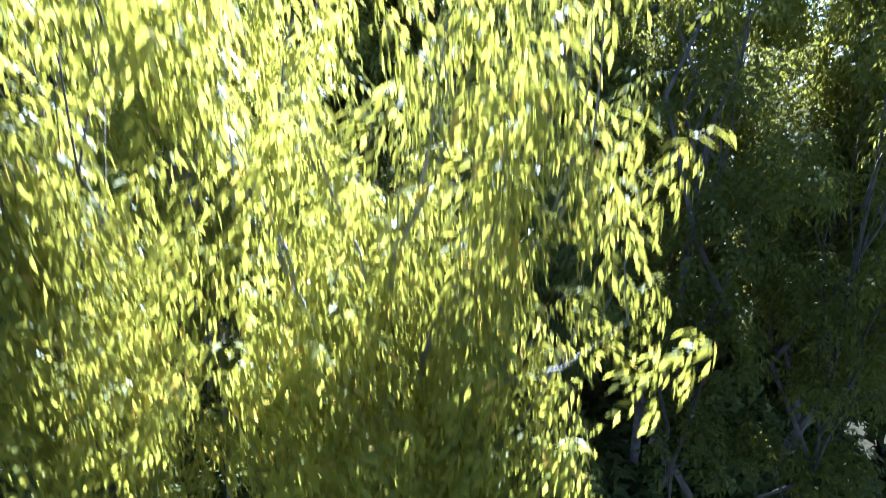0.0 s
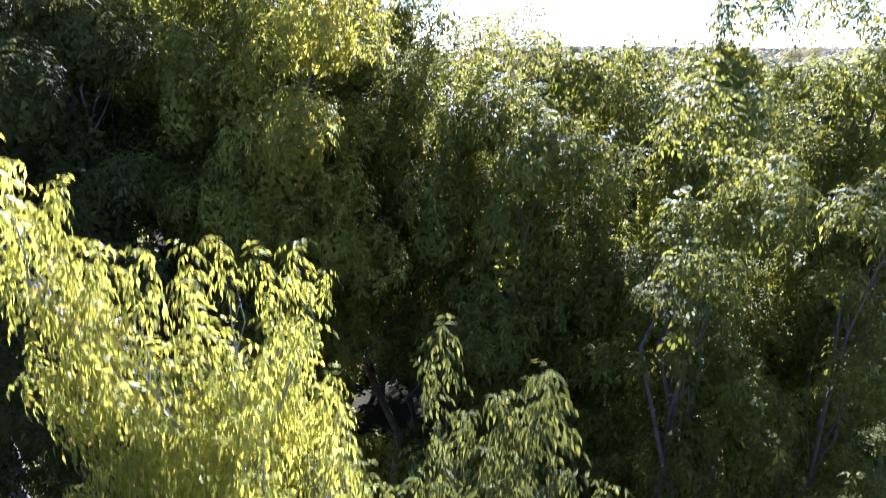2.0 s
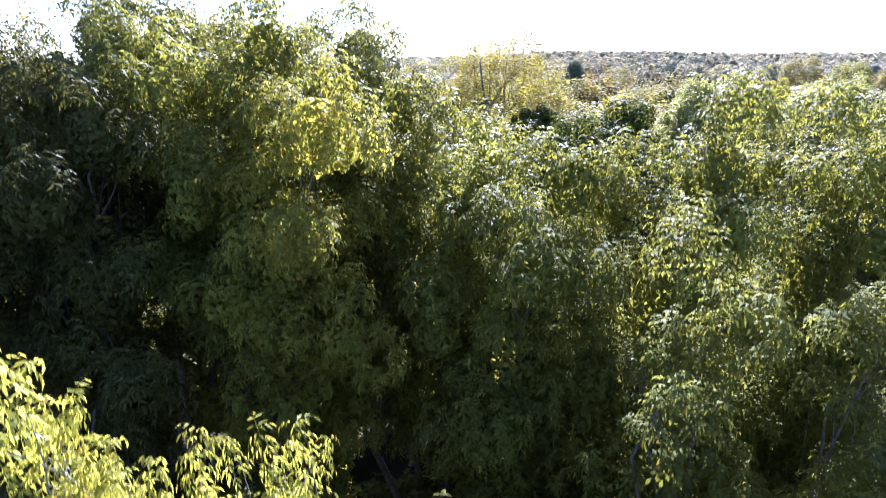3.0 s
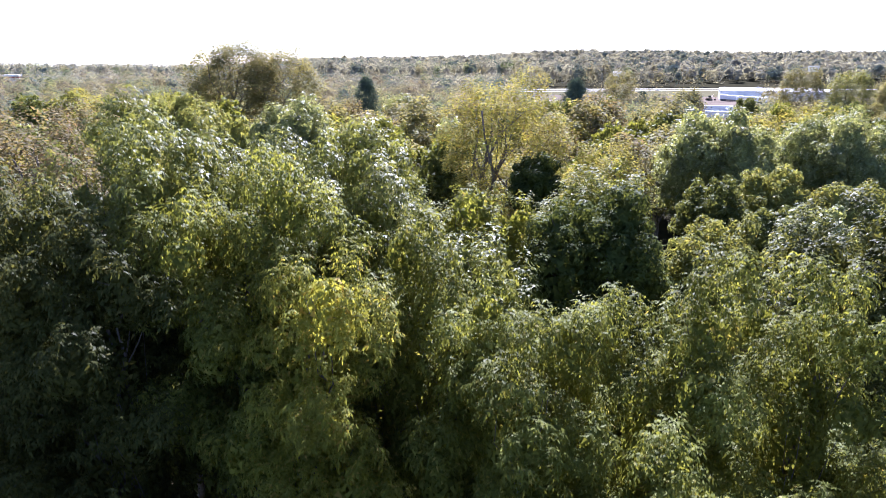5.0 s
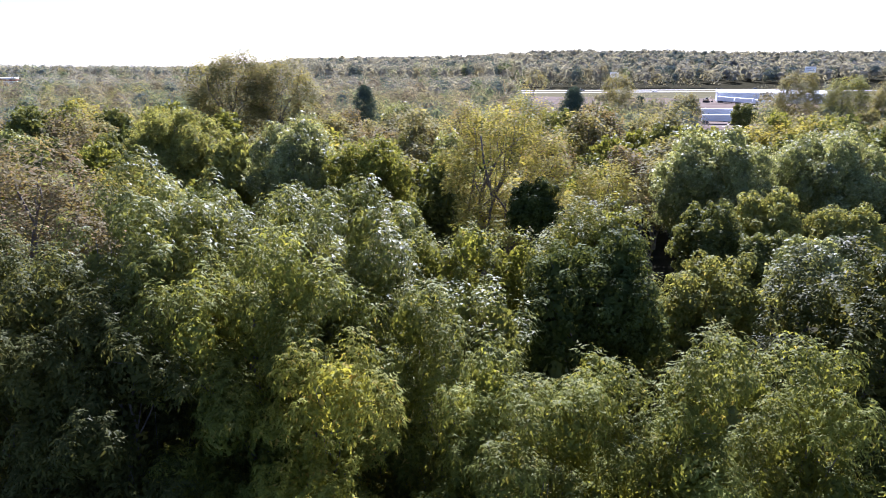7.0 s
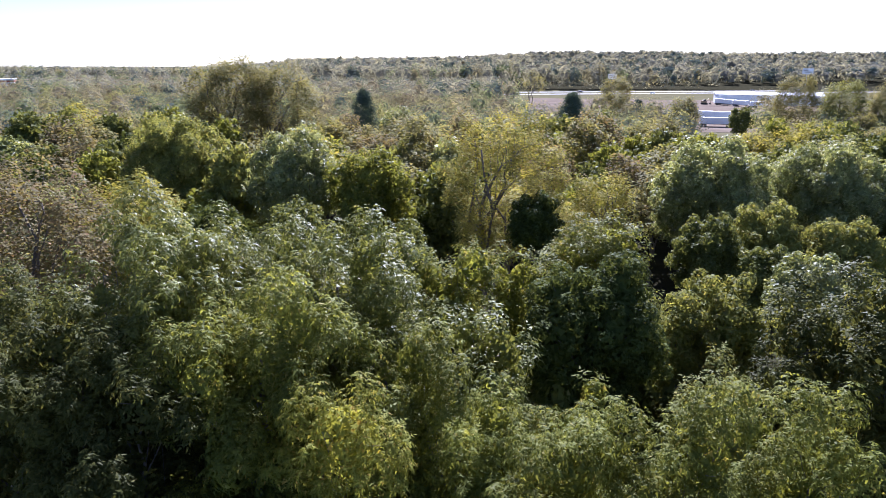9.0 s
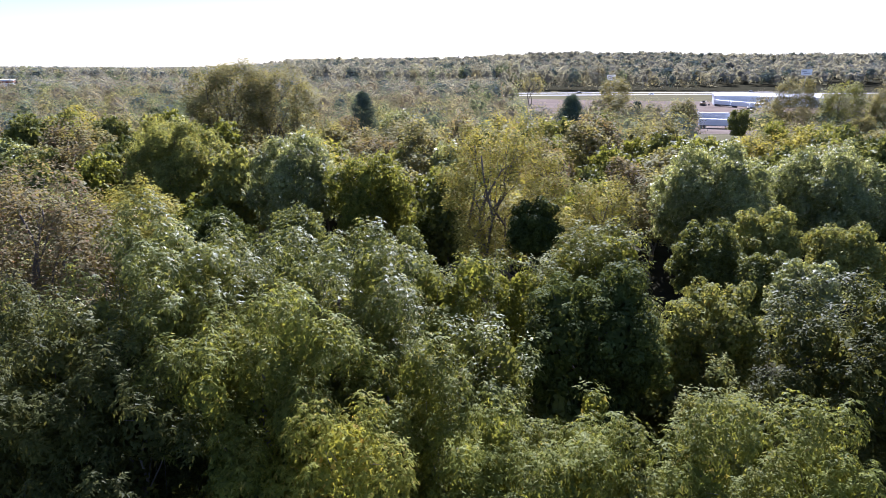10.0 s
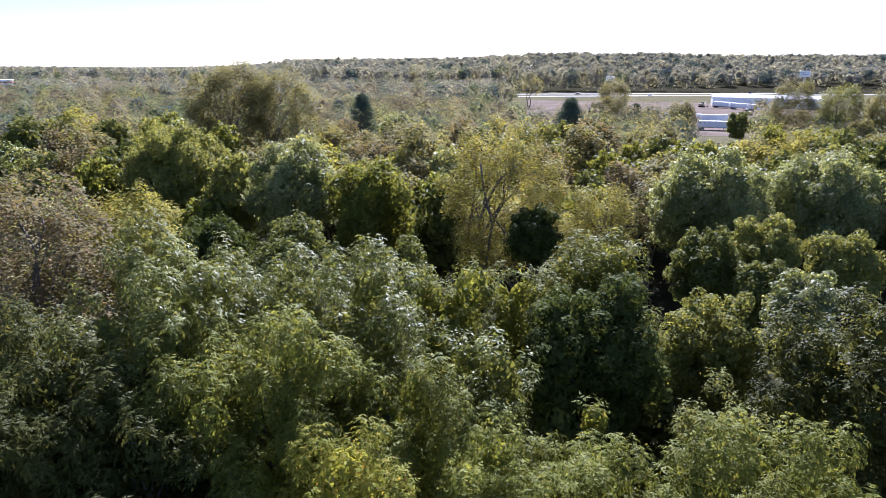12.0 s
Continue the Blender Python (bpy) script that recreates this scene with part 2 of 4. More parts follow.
def crown_lobes(rng, rad, low, top, n, upright=1.0, power=2.6):
    """Rounded masses that make up a crown: a core and lobes round and over it. Rows of x, y, z, rx, ry, rz."""
    mid, half = (low + top) / 2, (top - low) / 2
    rows = [(0, 0, mid, rad * 0.58, rad * 0.58, half * 0.82)]
    for i in range(n):
        up = 1 - 2 * ((i + 0.5) / n) ** 0.9
        turn = i * 2.39996 + rng.normal(0, 0.3)
        out = math.sqrt(max(0, 1 - abs(up) ** power))
        s = rad * rng.uniform(0.3, 0.5) * (14 / (n + 2)) ** 0.35
        h = s * upright * rng.uniform(1.0, 1.35)
        z = mid + up * (half - h) * rng.uniform(0.82, 1.0)
        reach = (rad - s) * rng.uniform(0.85, 1.08)
        rows.append((math.cos(turn) * out * reach, math.sin(turn) * out * reach, min(z, top - h), s, s, h))
    return np.array(rows)


def crown_tufts(rng, lobes, gap, size, stretch):
    """Separate leafy heads spaced out over the lobes, with dark gaps between them."""
    p, _ = crown_points(rng, lobes, 3000, gap, -0.55)
    r = size * rng.uniform(0.65, 1.3, len(p))
    return np.column_stack([p, r, r, r * stretch * rng.uniform(0.8, 1.25, len(p))])


def crown_points(rng, lobes, n, gap, floor=-0.6):
    """Points spaced out over the outside of the lobes, and the ways in which shoots grow there."""
    area = lobes[:, 3] * lobes[:, 5]
    m = n * 7
    pick = rng.choice(len(lobes), m, p=area / area.sum())
    d = rng.normal(size=(m, 3))
    d /= np.linalg.norm(d, axis=1, keepdims=True)
    ok = d[:, 2] > floor
    d, pick = d[ok], pick[ok]
    p = lobes[pick, :3] + d * lobes[pick, 3:] * rng.normal(0.86, 0.06, len(d))[:, None]
    keep = np.ones(len(p), bool)
    for i, row in enumerate(lobes):
        keep &= (np.linalg.norm((p - row[:3]) / row[3:], axis=1) > 0.8) | (pick == i)
    p, d = p[keep], d[keep]
    cells, chosen = {}, []
    for i, q in enumerate(p.tolist()):
        c = (int(q[0] // gap), int(q[1] // gap), int(q[2] // gap))
        near = (cells.get((c[0] + a, c[1] + b, c[2] + e)) for a in (-1, 0, 1) for b in (-1, 0, 1) for e in (-1, 0, 1))
        if all(o is None or (o[0] - q[0]) ** 2 + (o[1] - q[1]) ** 2 + (o[2] - q[2]) ** 2 > gap * gap for o in near):
            cells[c] = q
            chosen.append(i)
            if len(chosen) >= n:
                break
    p, d = p[chosen], d[chosen]
    return p, d * 0.5 + np.array([0, 0, 0.85])


def shell_leaves(rng, lobes, n, size, ragged=0.42, upward=0.35, deep=0.13):
    """Leaves laid over the outside of the lobes like loose shingles, as an array of quads."""
    area = lobes[:, 3] * lobes[:, 5]
    out, got = [], 0
    while got < n:
        pick = rng.choice(len(lobes), n, p=area / area.sum())
        d = rng.normal(size=(n, 3))
        d /= np.linalg.norm(d, axis=1, keepdims=True)
        p = lobes[pick, :3] + d * lobes[pick, 3:] * (1 - np.abs(rng.normal(0, deep, n)) + 0.05)[:, None]
        keep = d[:, 2] > -0.7
        for i, row in enumerate(lobes):
            keep &= (np.linalg.norm((p - row[:3]) / row[3:], axis=1) > 0.86) | (pick == i)
        p, d, lobe = p[keep], d[keep], lobes[pick[keep]]
        nrm = d / lobe[:, 3:] * lobe[:, 3:4] + rng.normal(0, ragged, d.shape) + np.array([0, 0, upward])
        nrm /= np.linalg.norm(nrm, axis=1, keepdims=True)
        down = np.array([0, 0, -0.5]) + rng.normal(0, 1.0, nrm.shape)
        a = down - nrm * np.sum(down * nrm, axis=1, keepdims=True)
        a /= np.linalg.norm(a, axis=1, keepdims=True)
        b = np.cross(nrm, a)
        k = size * rng.uniform(0.6, 1.3, len(p))[:, None]
        out.append(np.stack([p - a * k, p - b * k * 0.66 + nrm * k * 0.2, p + a * k - nrm * k * 0.15, p + b * k * 0.66 + nrm * k * 0.2], 1))
        got += len(p)
    return np.concatenate(out)[:n]


SHELL = {"leafy": 0.085, "mid": 0.12, "small": 0.017}


def limb_rings(rng, a, b, r0, r1, n=6, sag=0.0):
    a, b = Vector(a), Vector(b)
    rings = []
    for i in range(n + 1):
        u = i / n
        p = a.lerp(b, u)
        p.z += sag * math.sin(math.pi * u)
        wob = (b - a).length * 0.04 * math.sin(math.pi * u)
        rings.append((p + Vector(rng.normal(0, wob, 3)), r0 + (r1 - r0) * u))
    return rings


def tree(x, y, top, rad, low, leaf, spray, shoots, label, seed, lobes=12, scale=1.0, bark=None, trunk_r=0.16, gap=0.5, stems=1, limbs=7, group="woodland trees", upright=1.0, core=0.72, tips=(), leaves=0, tuft=0.46):
    """A broad-leaved tree on the ground at x, y: trunk, limbs and a crown of leaf sprays.
    tips: leading shoots (x, y, top) that the crown is drawn up into; leaves: single outer leaves kept as parts."""
    rng = np.random.default_rng(seed)
    bark = bark or BARK
    base = tagged(new("tree"), label, "tree", group)
    base.location = (x, y, ground_z(x, y) - 0.05)
    top, low = top - base.location.z, low - base.location.z
    low = max(low, top - (2.5 if spray in ("leafy", "mid") else 9) * rad)
    shape = crown_lobes(rng, rad, low, top, lobes, upright, 5.0 if spray == "ash" else 2.0 if spray in ("leafy", "mid") else 2.8)
    if len(tips):
        spires = [(a - x, b - y, c - base.location.z - 1.2, 0.09, 0.09, 0.9) for a, b, c in tips]
        lower = [(a * 0.7, b * 0.7, c - 1.6, 0.22, 0.22, 0.9) for a, b, c, *_ in spires]
        shape = np.concatenate([np.array(spires + lower), shape])
    order = np.argsort(-shape[:, 5] * shape[:, 3])
    for s in range(stems):
        lean = rng.normal(0, rad * 0.3, 2) if stems > 1 else rng.normal(0, rad * 0.06, 2)
        foot = Vector((lean[0] * 0.15, lean[1] * 0.15, 0))
        head = Vector((lean[0], lean[1], top - (top - low) * 0.22))
        rings = limb_rings(rng, foot, head, trunk_r / (1 + 0.25 * (stems - 1)), trunk_r * 0.22, 9)
        rings[0] = (rings[0][0], rings[0][1] * 1.45)
        part("trunk", tubes_mesh("trunk", [rings], bark, 8), base)
    ends = list(range(len(tips))) + [o for o in order if o >= len(tips)]
    for i in range(limbs):
        row = shape[ends[i % len(ends)]]
        u = min(0.93, max(0.25, (row[2] - (1.3 if spray == "sparse" else 0.7) * math.hypot(row[0], row[1]) - 0.08 * (top - low)) / top))
        k = rings[0][0].lerp(rings[-1][0], u)
        end = Vector(row[:3])
        paths = [limb_rings(rng, k, end, trunk_r * (0.55 if spray == "sparse" else 0.4), trunk_r * 0.12, 5, 0.02 * top)]
        for j in range(4):
            d = rng.normal(size=3)
            d[2] = abs(d[2]) * 0.8 + 0.2
            d /= np.linalg.norm(d)
            paths.append(limb_rings(rng, paths[0][2 + j % 4][0], end + Vector(d * row[3:] * 0.95), trunk_r * 0.13, trunk_r * 0.03, 3))
        part("limb", tubes_mesh("limb", paths, bark, 5), base)
    if spray in SHELL:
        unit = rad if spray == "small" else 1.0
        wide = (0.155 if spray == "small" else 0.3 + 0.045 * rad) * unit
        tufts = crown_tufts(rng, shape, wide * 1.75, wide, 1.0)
        quads = [pointed(shell_leaves(rng, tufts, shoots, SHELL[spray] * scale, 0.34, 0.5, 0.16))]
        p = quads[0][:, 0]
    else:
        fine = spray in ("ash", "ash_far")
        if fine:
            tufts = crown_tufts(rng, shape, tuft * 2.75, tuft, 1.5)
            if len(tips):
                tufts = np.concatenate([shape[:2 * len(tips)], tufts])
        elif "thin" in spray or spray == "sparse":
            wide = 0.125 * rad if "thin" in spray else 0.2 + 0.085 * rad
            tufts = crown_tufts(rng, shape, wide * 2.2, wide, 1.3)
        else:
            tufts = shape
        p, d = crown_points(rng, tufts, shoots, gap, -0.25 if fine else -0.6)
        sc = rng.uniform(0.7, 1.2, len(p)) * scale
        quads = [scatter_sprays(spray, p, d, sc, rng)]
        if spray != "elder" and y > 9:
            quads = [pointed(quads[0])]
    if core:
        inside = shape * np.array([1, 1, 1, core, core, core])
        size = 0.075 * rad if "small" in spray else 0.085 if spray == "ash" else min(0.06 * rad, 0.2)
        n = int((3.0 if "thin" in spray else 4.6 if spray == "ash" else 5.5) * (shape[:, 3] * shape[:, 5]).sum() / size ** 2)
        quads.append(pointed(shell_leaves(rng, inside, n, size, 0.3, 0.0)))
    part("crown", leaf_mesh("crown", quads, LEAF[leaf]), base)
    if leaves:
        shared = [compound_leaf("leaf", 0.2, 2, 0.11, 0.038, LEAF[leaf], j) for j in range(5)]
        out = np.argsort(-p[:, 2] + rng.normal(0, 0.8, len(p)))[:leaves]
        for j, i in enumerate(out):
            ob = part("leaf", shared[j % 5], base)
            ob.matrix_basis = Matrix.LocRotScale(Vector(p[i]) + Vector(d[i]).normalized() * 0.55 * sc[i], Euler((rng.uniform(-0.5, 0.5), rng.uniform(-0.5, 0.5), rng.uniform(0, 6.28))), Vector((1, 1, 1)) * rng.uniform(0.8, 1.25))
    return base


# ---- ground ----
def ground_z(x, y):
    """Flat woodland floor that rises to a long wooded ridge beyond the road, and falls away at one side."""
    far = min(1.0, max(0.0, (y - 640) / 700))
    high = np.interp(x / max(y, 1), (-0.7, -0.43, -0.34, -0.25, 0, 0.15, 0.3, 0.45, 0.7), (-13, -10, 1, 11, 18, 30, 31, 29, 34))
    return float(high) * far * far * (3 - 2 * far) - 45 * max(0.0, (y - 3100) / 1700)


def build_ground():
    xs = np.r_[np.linspace(-4500, -400, 20), np.linspace(-360, 360, 37), np.linspace(400, 4500, 20)]
    ys = np.r_[np.linspace(-400, -20, 6), np.linspace(0, 660, 34), np.linspace(700, 1500, 21), np.linspace(1700, 4800, 12)]
    v = [(x, y, ground_z(x, y)) for y in ys for x in xs]
    w = len(xs)
    f = [(j * w + i, j * w + i + 1, (j + 1) * w + i + 1, (j + 1) * w + i) for j in range(len(ys) - 1) for i in range(w - 1)]
    me = bpy.data.meshes.new("ground")
    me.from_pydata(v, [], f)
    me.materials.append(LITTER)
    tagged(new("ground", me), "woodland floor of dark soil and leaf litter", "ground", kind="structure")


build_ground()

# ---- trees close by ----
# young box elders in the sun, right in front of the camera at the start
TIPS_A = [(-0.42, 2.2, 15.25), (-0.07, 2.4, 15.40), (0.58, 1.95, 15.59), (0.82, 2.3, 15.27), (1.24, 2.3, 15.42), (1.46, 2.2, 14.72)]
TIPS_B = [(-1.42, 1.9, 15.62), (-1.27, 2.2, 15.57), (-0.70, 1.8, 16.05), (-1.9, 2.1, 15.75), (-1.6, 2.7, 15.35)]
TIPS_C = [(-3.06, 4.4, 18.05), (-2.99, 4.6, 17.7), (-2.73, 4.8, 17.08), (-2.09, 4.2, 17.18), (-2.04, 5.2, 16.78), (-1.57, 5.0, 17.18), (-1.3, 5.6, 16.94), (-0.94, 5.6, 17.01), (-0.47, 4.4, 16.1), (-1.17, 4.2, 16.22), (-3.7, 4.8, 18.2)]
TIPS_D = [(0.45, 4.9, 15.95), (1.48, 4.4, 15.97), (0.91, 5.0, 15.5), (1.28, 4.9, 15.6), (-0.19, 5.0, 14.76), (-0.79, 5.5, 14.83), (1.89, 4.8, 14.81)]
tree(0.1, 3.4, 13.9, 1.0, 9.0, "lime", "elder", 420, "sunlit young box elder with drooping lime-green leaves", 1, 12, 0.95, BARK_PALE, 0.06, 0.19, 1, 10, "box elders", 1.3, 0.0, TIPS_A, 140)
tree(-1.75, 3.0, 13.7, 0.6, 9.0, "lime", "elder", 260, "slender box elder sapling with bright yellow-green leaves", 2, 9, 0.95, BARK, 0.045, 0.19, 1, 7, "box elders", 1.3, 0.0, TIPS_B, 90)
tree(-2.2, 5.9, 15.2, 1.7, 9.6, "lime", "elder", 560, "sunlit box elder with upright leafy shoots", 3, 15, 1.0, BARK_PALE, 0.08, 0.19, 1, 12, "box elders", 1.3, 0.0, TIPS_C, 140)
# deep leaf paints the shade on this one; the other box elders take lime
tree(0.8, 5.6, 14.4, 1.4, 7.0, "deep", "elder", 430, "young box elder, leaf darkened for the shade of its taller neighbours", 4, 12, 1.1, BARK, 0.07, 0.19, 1, 8, "box elders", 1.2, 0.0, TIPS_D, 80)
# wall of tall ash and walnut round the gap
# x, y, top, radius, crown bottom, leaf, shoots, label, lobes, spray scale, trunk radius
WALL = [
    (5.2, 12.6, 20.6, 2.3, 6.5, "green", 900, "tall ash with drooping compound leaves", 18, 1.0, 0.16),
    (1.9, 12.0, 20.2, 2.4, 6.5, "green", 760, "ash with fresh green drooping sprays", 15, 1.0, 0.14),
    (8.4, 12.6, 20.6, 2.1, 6.5, "green", 760, "dense ash in full leaf", 16, 1.0, 0.16),
    (-2.8, 12.2, 21.0, 2.3, 7.0, "turning", 820, "slender ash turning yellow in early autumn", 15, 0.85, 0.13),
    (-4.6, 14.6, 22.1, 2.6, 12.1, "green", 800, "tall dense ash with drooping leaf sprays", 19, 1.05, 0.2),
    (-1.6, 15.4, 21.1, 2, 11.1, "green", 560, "leafy ash with upright lit heads", 16, 1.05, 0.18),
    (-10.9, 14.6, 21.9, 2.9, 11.9, "walnut", 700, "dense walnut in full leaf, darkened for shade", 19, 1.05, 0.2),
    (-7.9, 13.4, 21.3, 2.5, 6.5, "walnut", 720, "walnut with lit upper leaves, leaf colour darkened for shade", 18, 1.05, 0.18),
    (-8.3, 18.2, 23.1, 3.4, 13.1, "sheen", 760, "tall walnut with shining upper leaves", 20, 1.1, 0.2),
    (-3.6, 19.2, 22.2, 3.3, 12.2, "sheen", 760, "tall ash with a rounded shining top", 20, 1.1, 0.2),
    (0.5, 14.4, 20.0, 2.0, 9.2, "green", 480, "ash with pale drooping leaf sprays", 15, 1.05, 0.16),
    (-6.6, 10.2, 16.2, 2.3, 6.5, "walnut", 460, "lower walnut, leaf colour darkened for deep shade", 15, 1.0, 0.14),
    (3.4, 15.6, 17.8, 2.0, 9.4, "green", 520, "ash behind the front row", 15, 1.05, 0.16),
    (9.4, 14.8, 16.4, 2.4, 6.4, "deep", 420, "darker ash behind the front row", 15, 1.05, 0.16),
    (4.1, 8.7, 18.4, 1.3, 5.0, "green", 240, "slim dark ash with a few lit shoots", 12, 1.0, 0.1),
    (7.0, 9.2, 17.6, 1.3, 5.0, "green", 220, "slim young ash deep in shade", 11, 1.0, 0.09),
]
for i, (x, y, top, rad, low, leaf, shoots, label, lobes, scale, trunk_r) in enumerate(WALL):
    tree(x, y, top, rad, low, leaf, "ash", shoots, label, 5 + i, lobes, scale, BARK, trunk_r, 0.23, 1, 8, core=0.0 if y < 12 else 0.68)

# ---- the wood beyond, tree by tree ----
# x, y, top, radius, crown bottom, leaf, spray, shoots, label, lobes, spray scale, stems
BEYOND = [
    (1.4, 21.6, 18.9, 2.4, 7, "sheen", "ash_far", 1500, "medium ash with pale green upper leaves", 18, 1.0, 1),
    (-6.6, 23.4, 21.4, 3.0, 7, "deep", "ash_far", 1100, "dense dark-leaved walnut behind its neighbours", 18, 1.0, 1),
    (-13.6, 18.0, 20.8, 3.4, 5, "walnut", "ash_far", 1400, "broad walnut at the edge of the wood, leaf darkened for shade", 20, 1.0, 1),
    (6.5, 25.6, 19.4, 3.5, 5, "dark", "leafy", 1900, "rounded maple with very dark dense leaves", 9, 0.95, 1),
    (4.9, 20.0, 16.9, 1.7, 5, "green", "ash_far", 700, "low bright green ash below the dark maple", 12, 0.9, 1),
    (16.2, 23.2, 19.9, 3.7, 4, "walnut", "ash_far", 1900, "tall ash with leaf darkened for its upright shaded side", 18, 1.0, 1),
    (13.6, 29.6, 17.3, 3.0, 7, "yellow", "leafy", 1100, "yellow-green cherry beside the dark maple", 18, 1.0, 1),
    (10.6, 21.8, 16.8, 2.2, 4, "yellow", "ash_far", 900, "small light green box elder", 12, 0.9, 1),
    (8.6, 35.0, 18.9, 3.9, 6, "green", "ash_far", 2000, "bright green ash with a broad crown", 16, 1.15, 1),
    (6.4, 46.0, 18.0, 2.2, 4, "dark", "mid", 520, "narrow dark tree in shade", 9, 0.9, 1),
    (20.0, 47.0, 16.2, 3.0, 5, "deep", "mid", 620, "dark green oak with glossy leaves", 12, 0.9, 1),
    (21.4, 35.5, 16.6, 2.2, 5, "silver", "mid", 420, "small tree with silvery leaf undersides", 12, 0.9, 1),
    (20.5, 27.0, 17.6, 3.2, 4, "walnut", "ash_far", 800, "ash at the edge of the view, leaf darkened for shade", 14, 1.1, 1),
    (25.7, 49.5, 16.7, 3.2, 5, "yellow", "mid", 620, "rounded maple in yellow-green leaf", 11, 0.9, 1),
    (31.0, 47.5, 16.1, 3.4, 5, "yellow", "mid", 620, "rounded light green maple", 11, 0.9, 1),
    (22.8, 43.0, 15.0, 2.4, 5, "deep", "mid", 420, "small dark green maple", 10, 0.9, 1),
    (27.0, 64.5, 20.6, 6.3, 6, "silver", "mid", 1300, "broad oak with silvery glossy leaves", 20, 1.0, 1),
    (39.5, 66.0, 20.4, 6.4, 6, "silver", "mid", 1300, "broad grey-green oak with lit upper leaves", 20, 1.0, 1),
    (4.4, 51.5, 24.0, 5.7, 9.0, "gold", "sparse", 1700, "open golden-yellow locust with dark limbs showing", 18, 0.9, 3),
    (13.2, 53.5, 18.4, 3.2, 9, "gold", "sparse", 620, "smaller golden tree with thin foliage", 11, 0.9, 2),
    (-3.2, 36.0, 18.2, 3.2, 6, "deep", "mid", 500, "dark green undergrown maple", 12, 0.8, 1),
    (0.4, 29.5, 19.2, 3.0, 6, "green", "ash_far", 1100, "slim bright green ash tree", 13, 1.0, 1),
    (3.4, 31.5, 18.3, 2.2, 6, "green", "ash_far", 800, "bright green ash with lit upper leaves", 13, 1.0, 1),
    (-26.5, 38.0, 21.6, 5.2, 7, "rust", "sparse", 1200, "brown thin-leaved tree losing its leaves", 20, 1.15, 2),
    (-24.8, 47.0, 18.6, 4.6, 6, "gold", "sparse", 1100, "olive-gold tree with thinning leaves", 18, 1.15, 2),
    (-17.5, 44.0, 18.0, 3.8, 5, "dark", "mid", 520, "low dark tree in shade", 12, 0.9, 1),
    (-10.5, 40.0, 18.6, 3.6, 5, "deep", "mid", 560, "dark green tree in the hollow", 12, 0.9, 1),
    (-33.0, 76.0, 21.6, 7.0, 8, "yellow", "mid", 1100, "broad yellow-green maple with orange tips", 18, 1.0, 1),
    (-15.6, 63.0, 21.4, 5.2, 7, "silver", "mid", 900, "grey-green oak with pale leaves", 16, 0.95, 1),
    (-7.4, 59.0, 20.0, 4.6, 7, "green", "mid", 760, "green maple with fresh leaves", 15, 0.95, 1),
    (-38.5, 113.0, 27.0, 8.5, 12, "olive", "sparse", 1200, "tall open cottonwood with several stems", 20, 1.7, 4),
    (-30.5, 115.0, 26.5, 7.0, 12, "olive", "sparse", 800, "tall open cottonwood leaning outward", 16, 1.7, 3),
    (-11.6, 141.0, 18.4, 5.0, 6, "silver", "mid", 420, "pale silvery tree among green ones", 12, 1.2, 1),
    (76.3, 300.0, 19.5, 7.0, 5, "olive", "sparse", 420, "thin olive roadside tree with bare twigs", 12, 2.6, 2),
    (85.3, 190.0, 15.4, 4.0, 2, "deep", "mid", 380, "dark young tree at the yard's edge", 10, 1.1, 1),
    (105.7, 200.0, 23.2, 6.5, 4, "olive", "sparse", 930, "tall thin cottonwood at the yard's edge", 14, 1.9, 2),
    (133.0, 198.0, 21.6, 6.5, 4, "olive", "sparse", 840, "tall olive cottonwood at the yard's edge", 13, 1.9, 2),
    (147.0, 205.0, 23.0, 6.5, 4, "olive", "sparse", 840, "tall thin poplar at the yard's edge", 13, 1.9, 2),
    (110.0, 172.0, 14.8, 4.5, 2, "olive", "mid", 380, "low olive tree at the yard's edge", 11, 1.1, 1),
    (74.0, 205.0, 17.0, 4.5, 3, "olive", "sparse", 630, "thin olive tree before the yard", 11, 1.9, 2),
    (57.0, 222.0, 18.0, 5.0, 3, "olive", "sparse", 630, "thin brownish tree before the yard", 11, 1.9, 2),
    (118.0, 196.0, 22.4, 7.0, 4, "yellow", "sparse", 1050, "tall yellow-green cottonwood at the yard's edge", 14, 1.9, 2),
    (52.3, 425.0, 21.0, 9.0, 4, "olive", "sparse", 200, "nearly bare roadside tree", 10, 2.2, 2),
    (118.0, 470.0, 19.0, 7.0, 4, "olive", "sparse", 180, "nearly bare tree beside the road", 10, 2.2, 2),
]
for i, (x, y, top, rad, low, leaf, spray, shoots, label, lobes, scale, stems) in enumerate(BEYOND):
    thin = spray == "sparse"
    ash = spray == "ash_far"
    heads = lobes if thin or ash else int(lobes * 1.4)
    limbs = (14 if leaf == "gold" else 8 if thin else 5) if y < 130 else 3
    tree(x, y, top, rad, low, leaf, spray, int(shoots * (0.42 if ash else 0.85 if thin else 15)), label, 40 + i, heads, scale, None, 0.1 + 0.03 * rad, 0.34 if ash else (0.26 + 0.035 * rad) * 0.75, stems, limbs, core=0.0 if thin else 0.76, tuft=0.46)


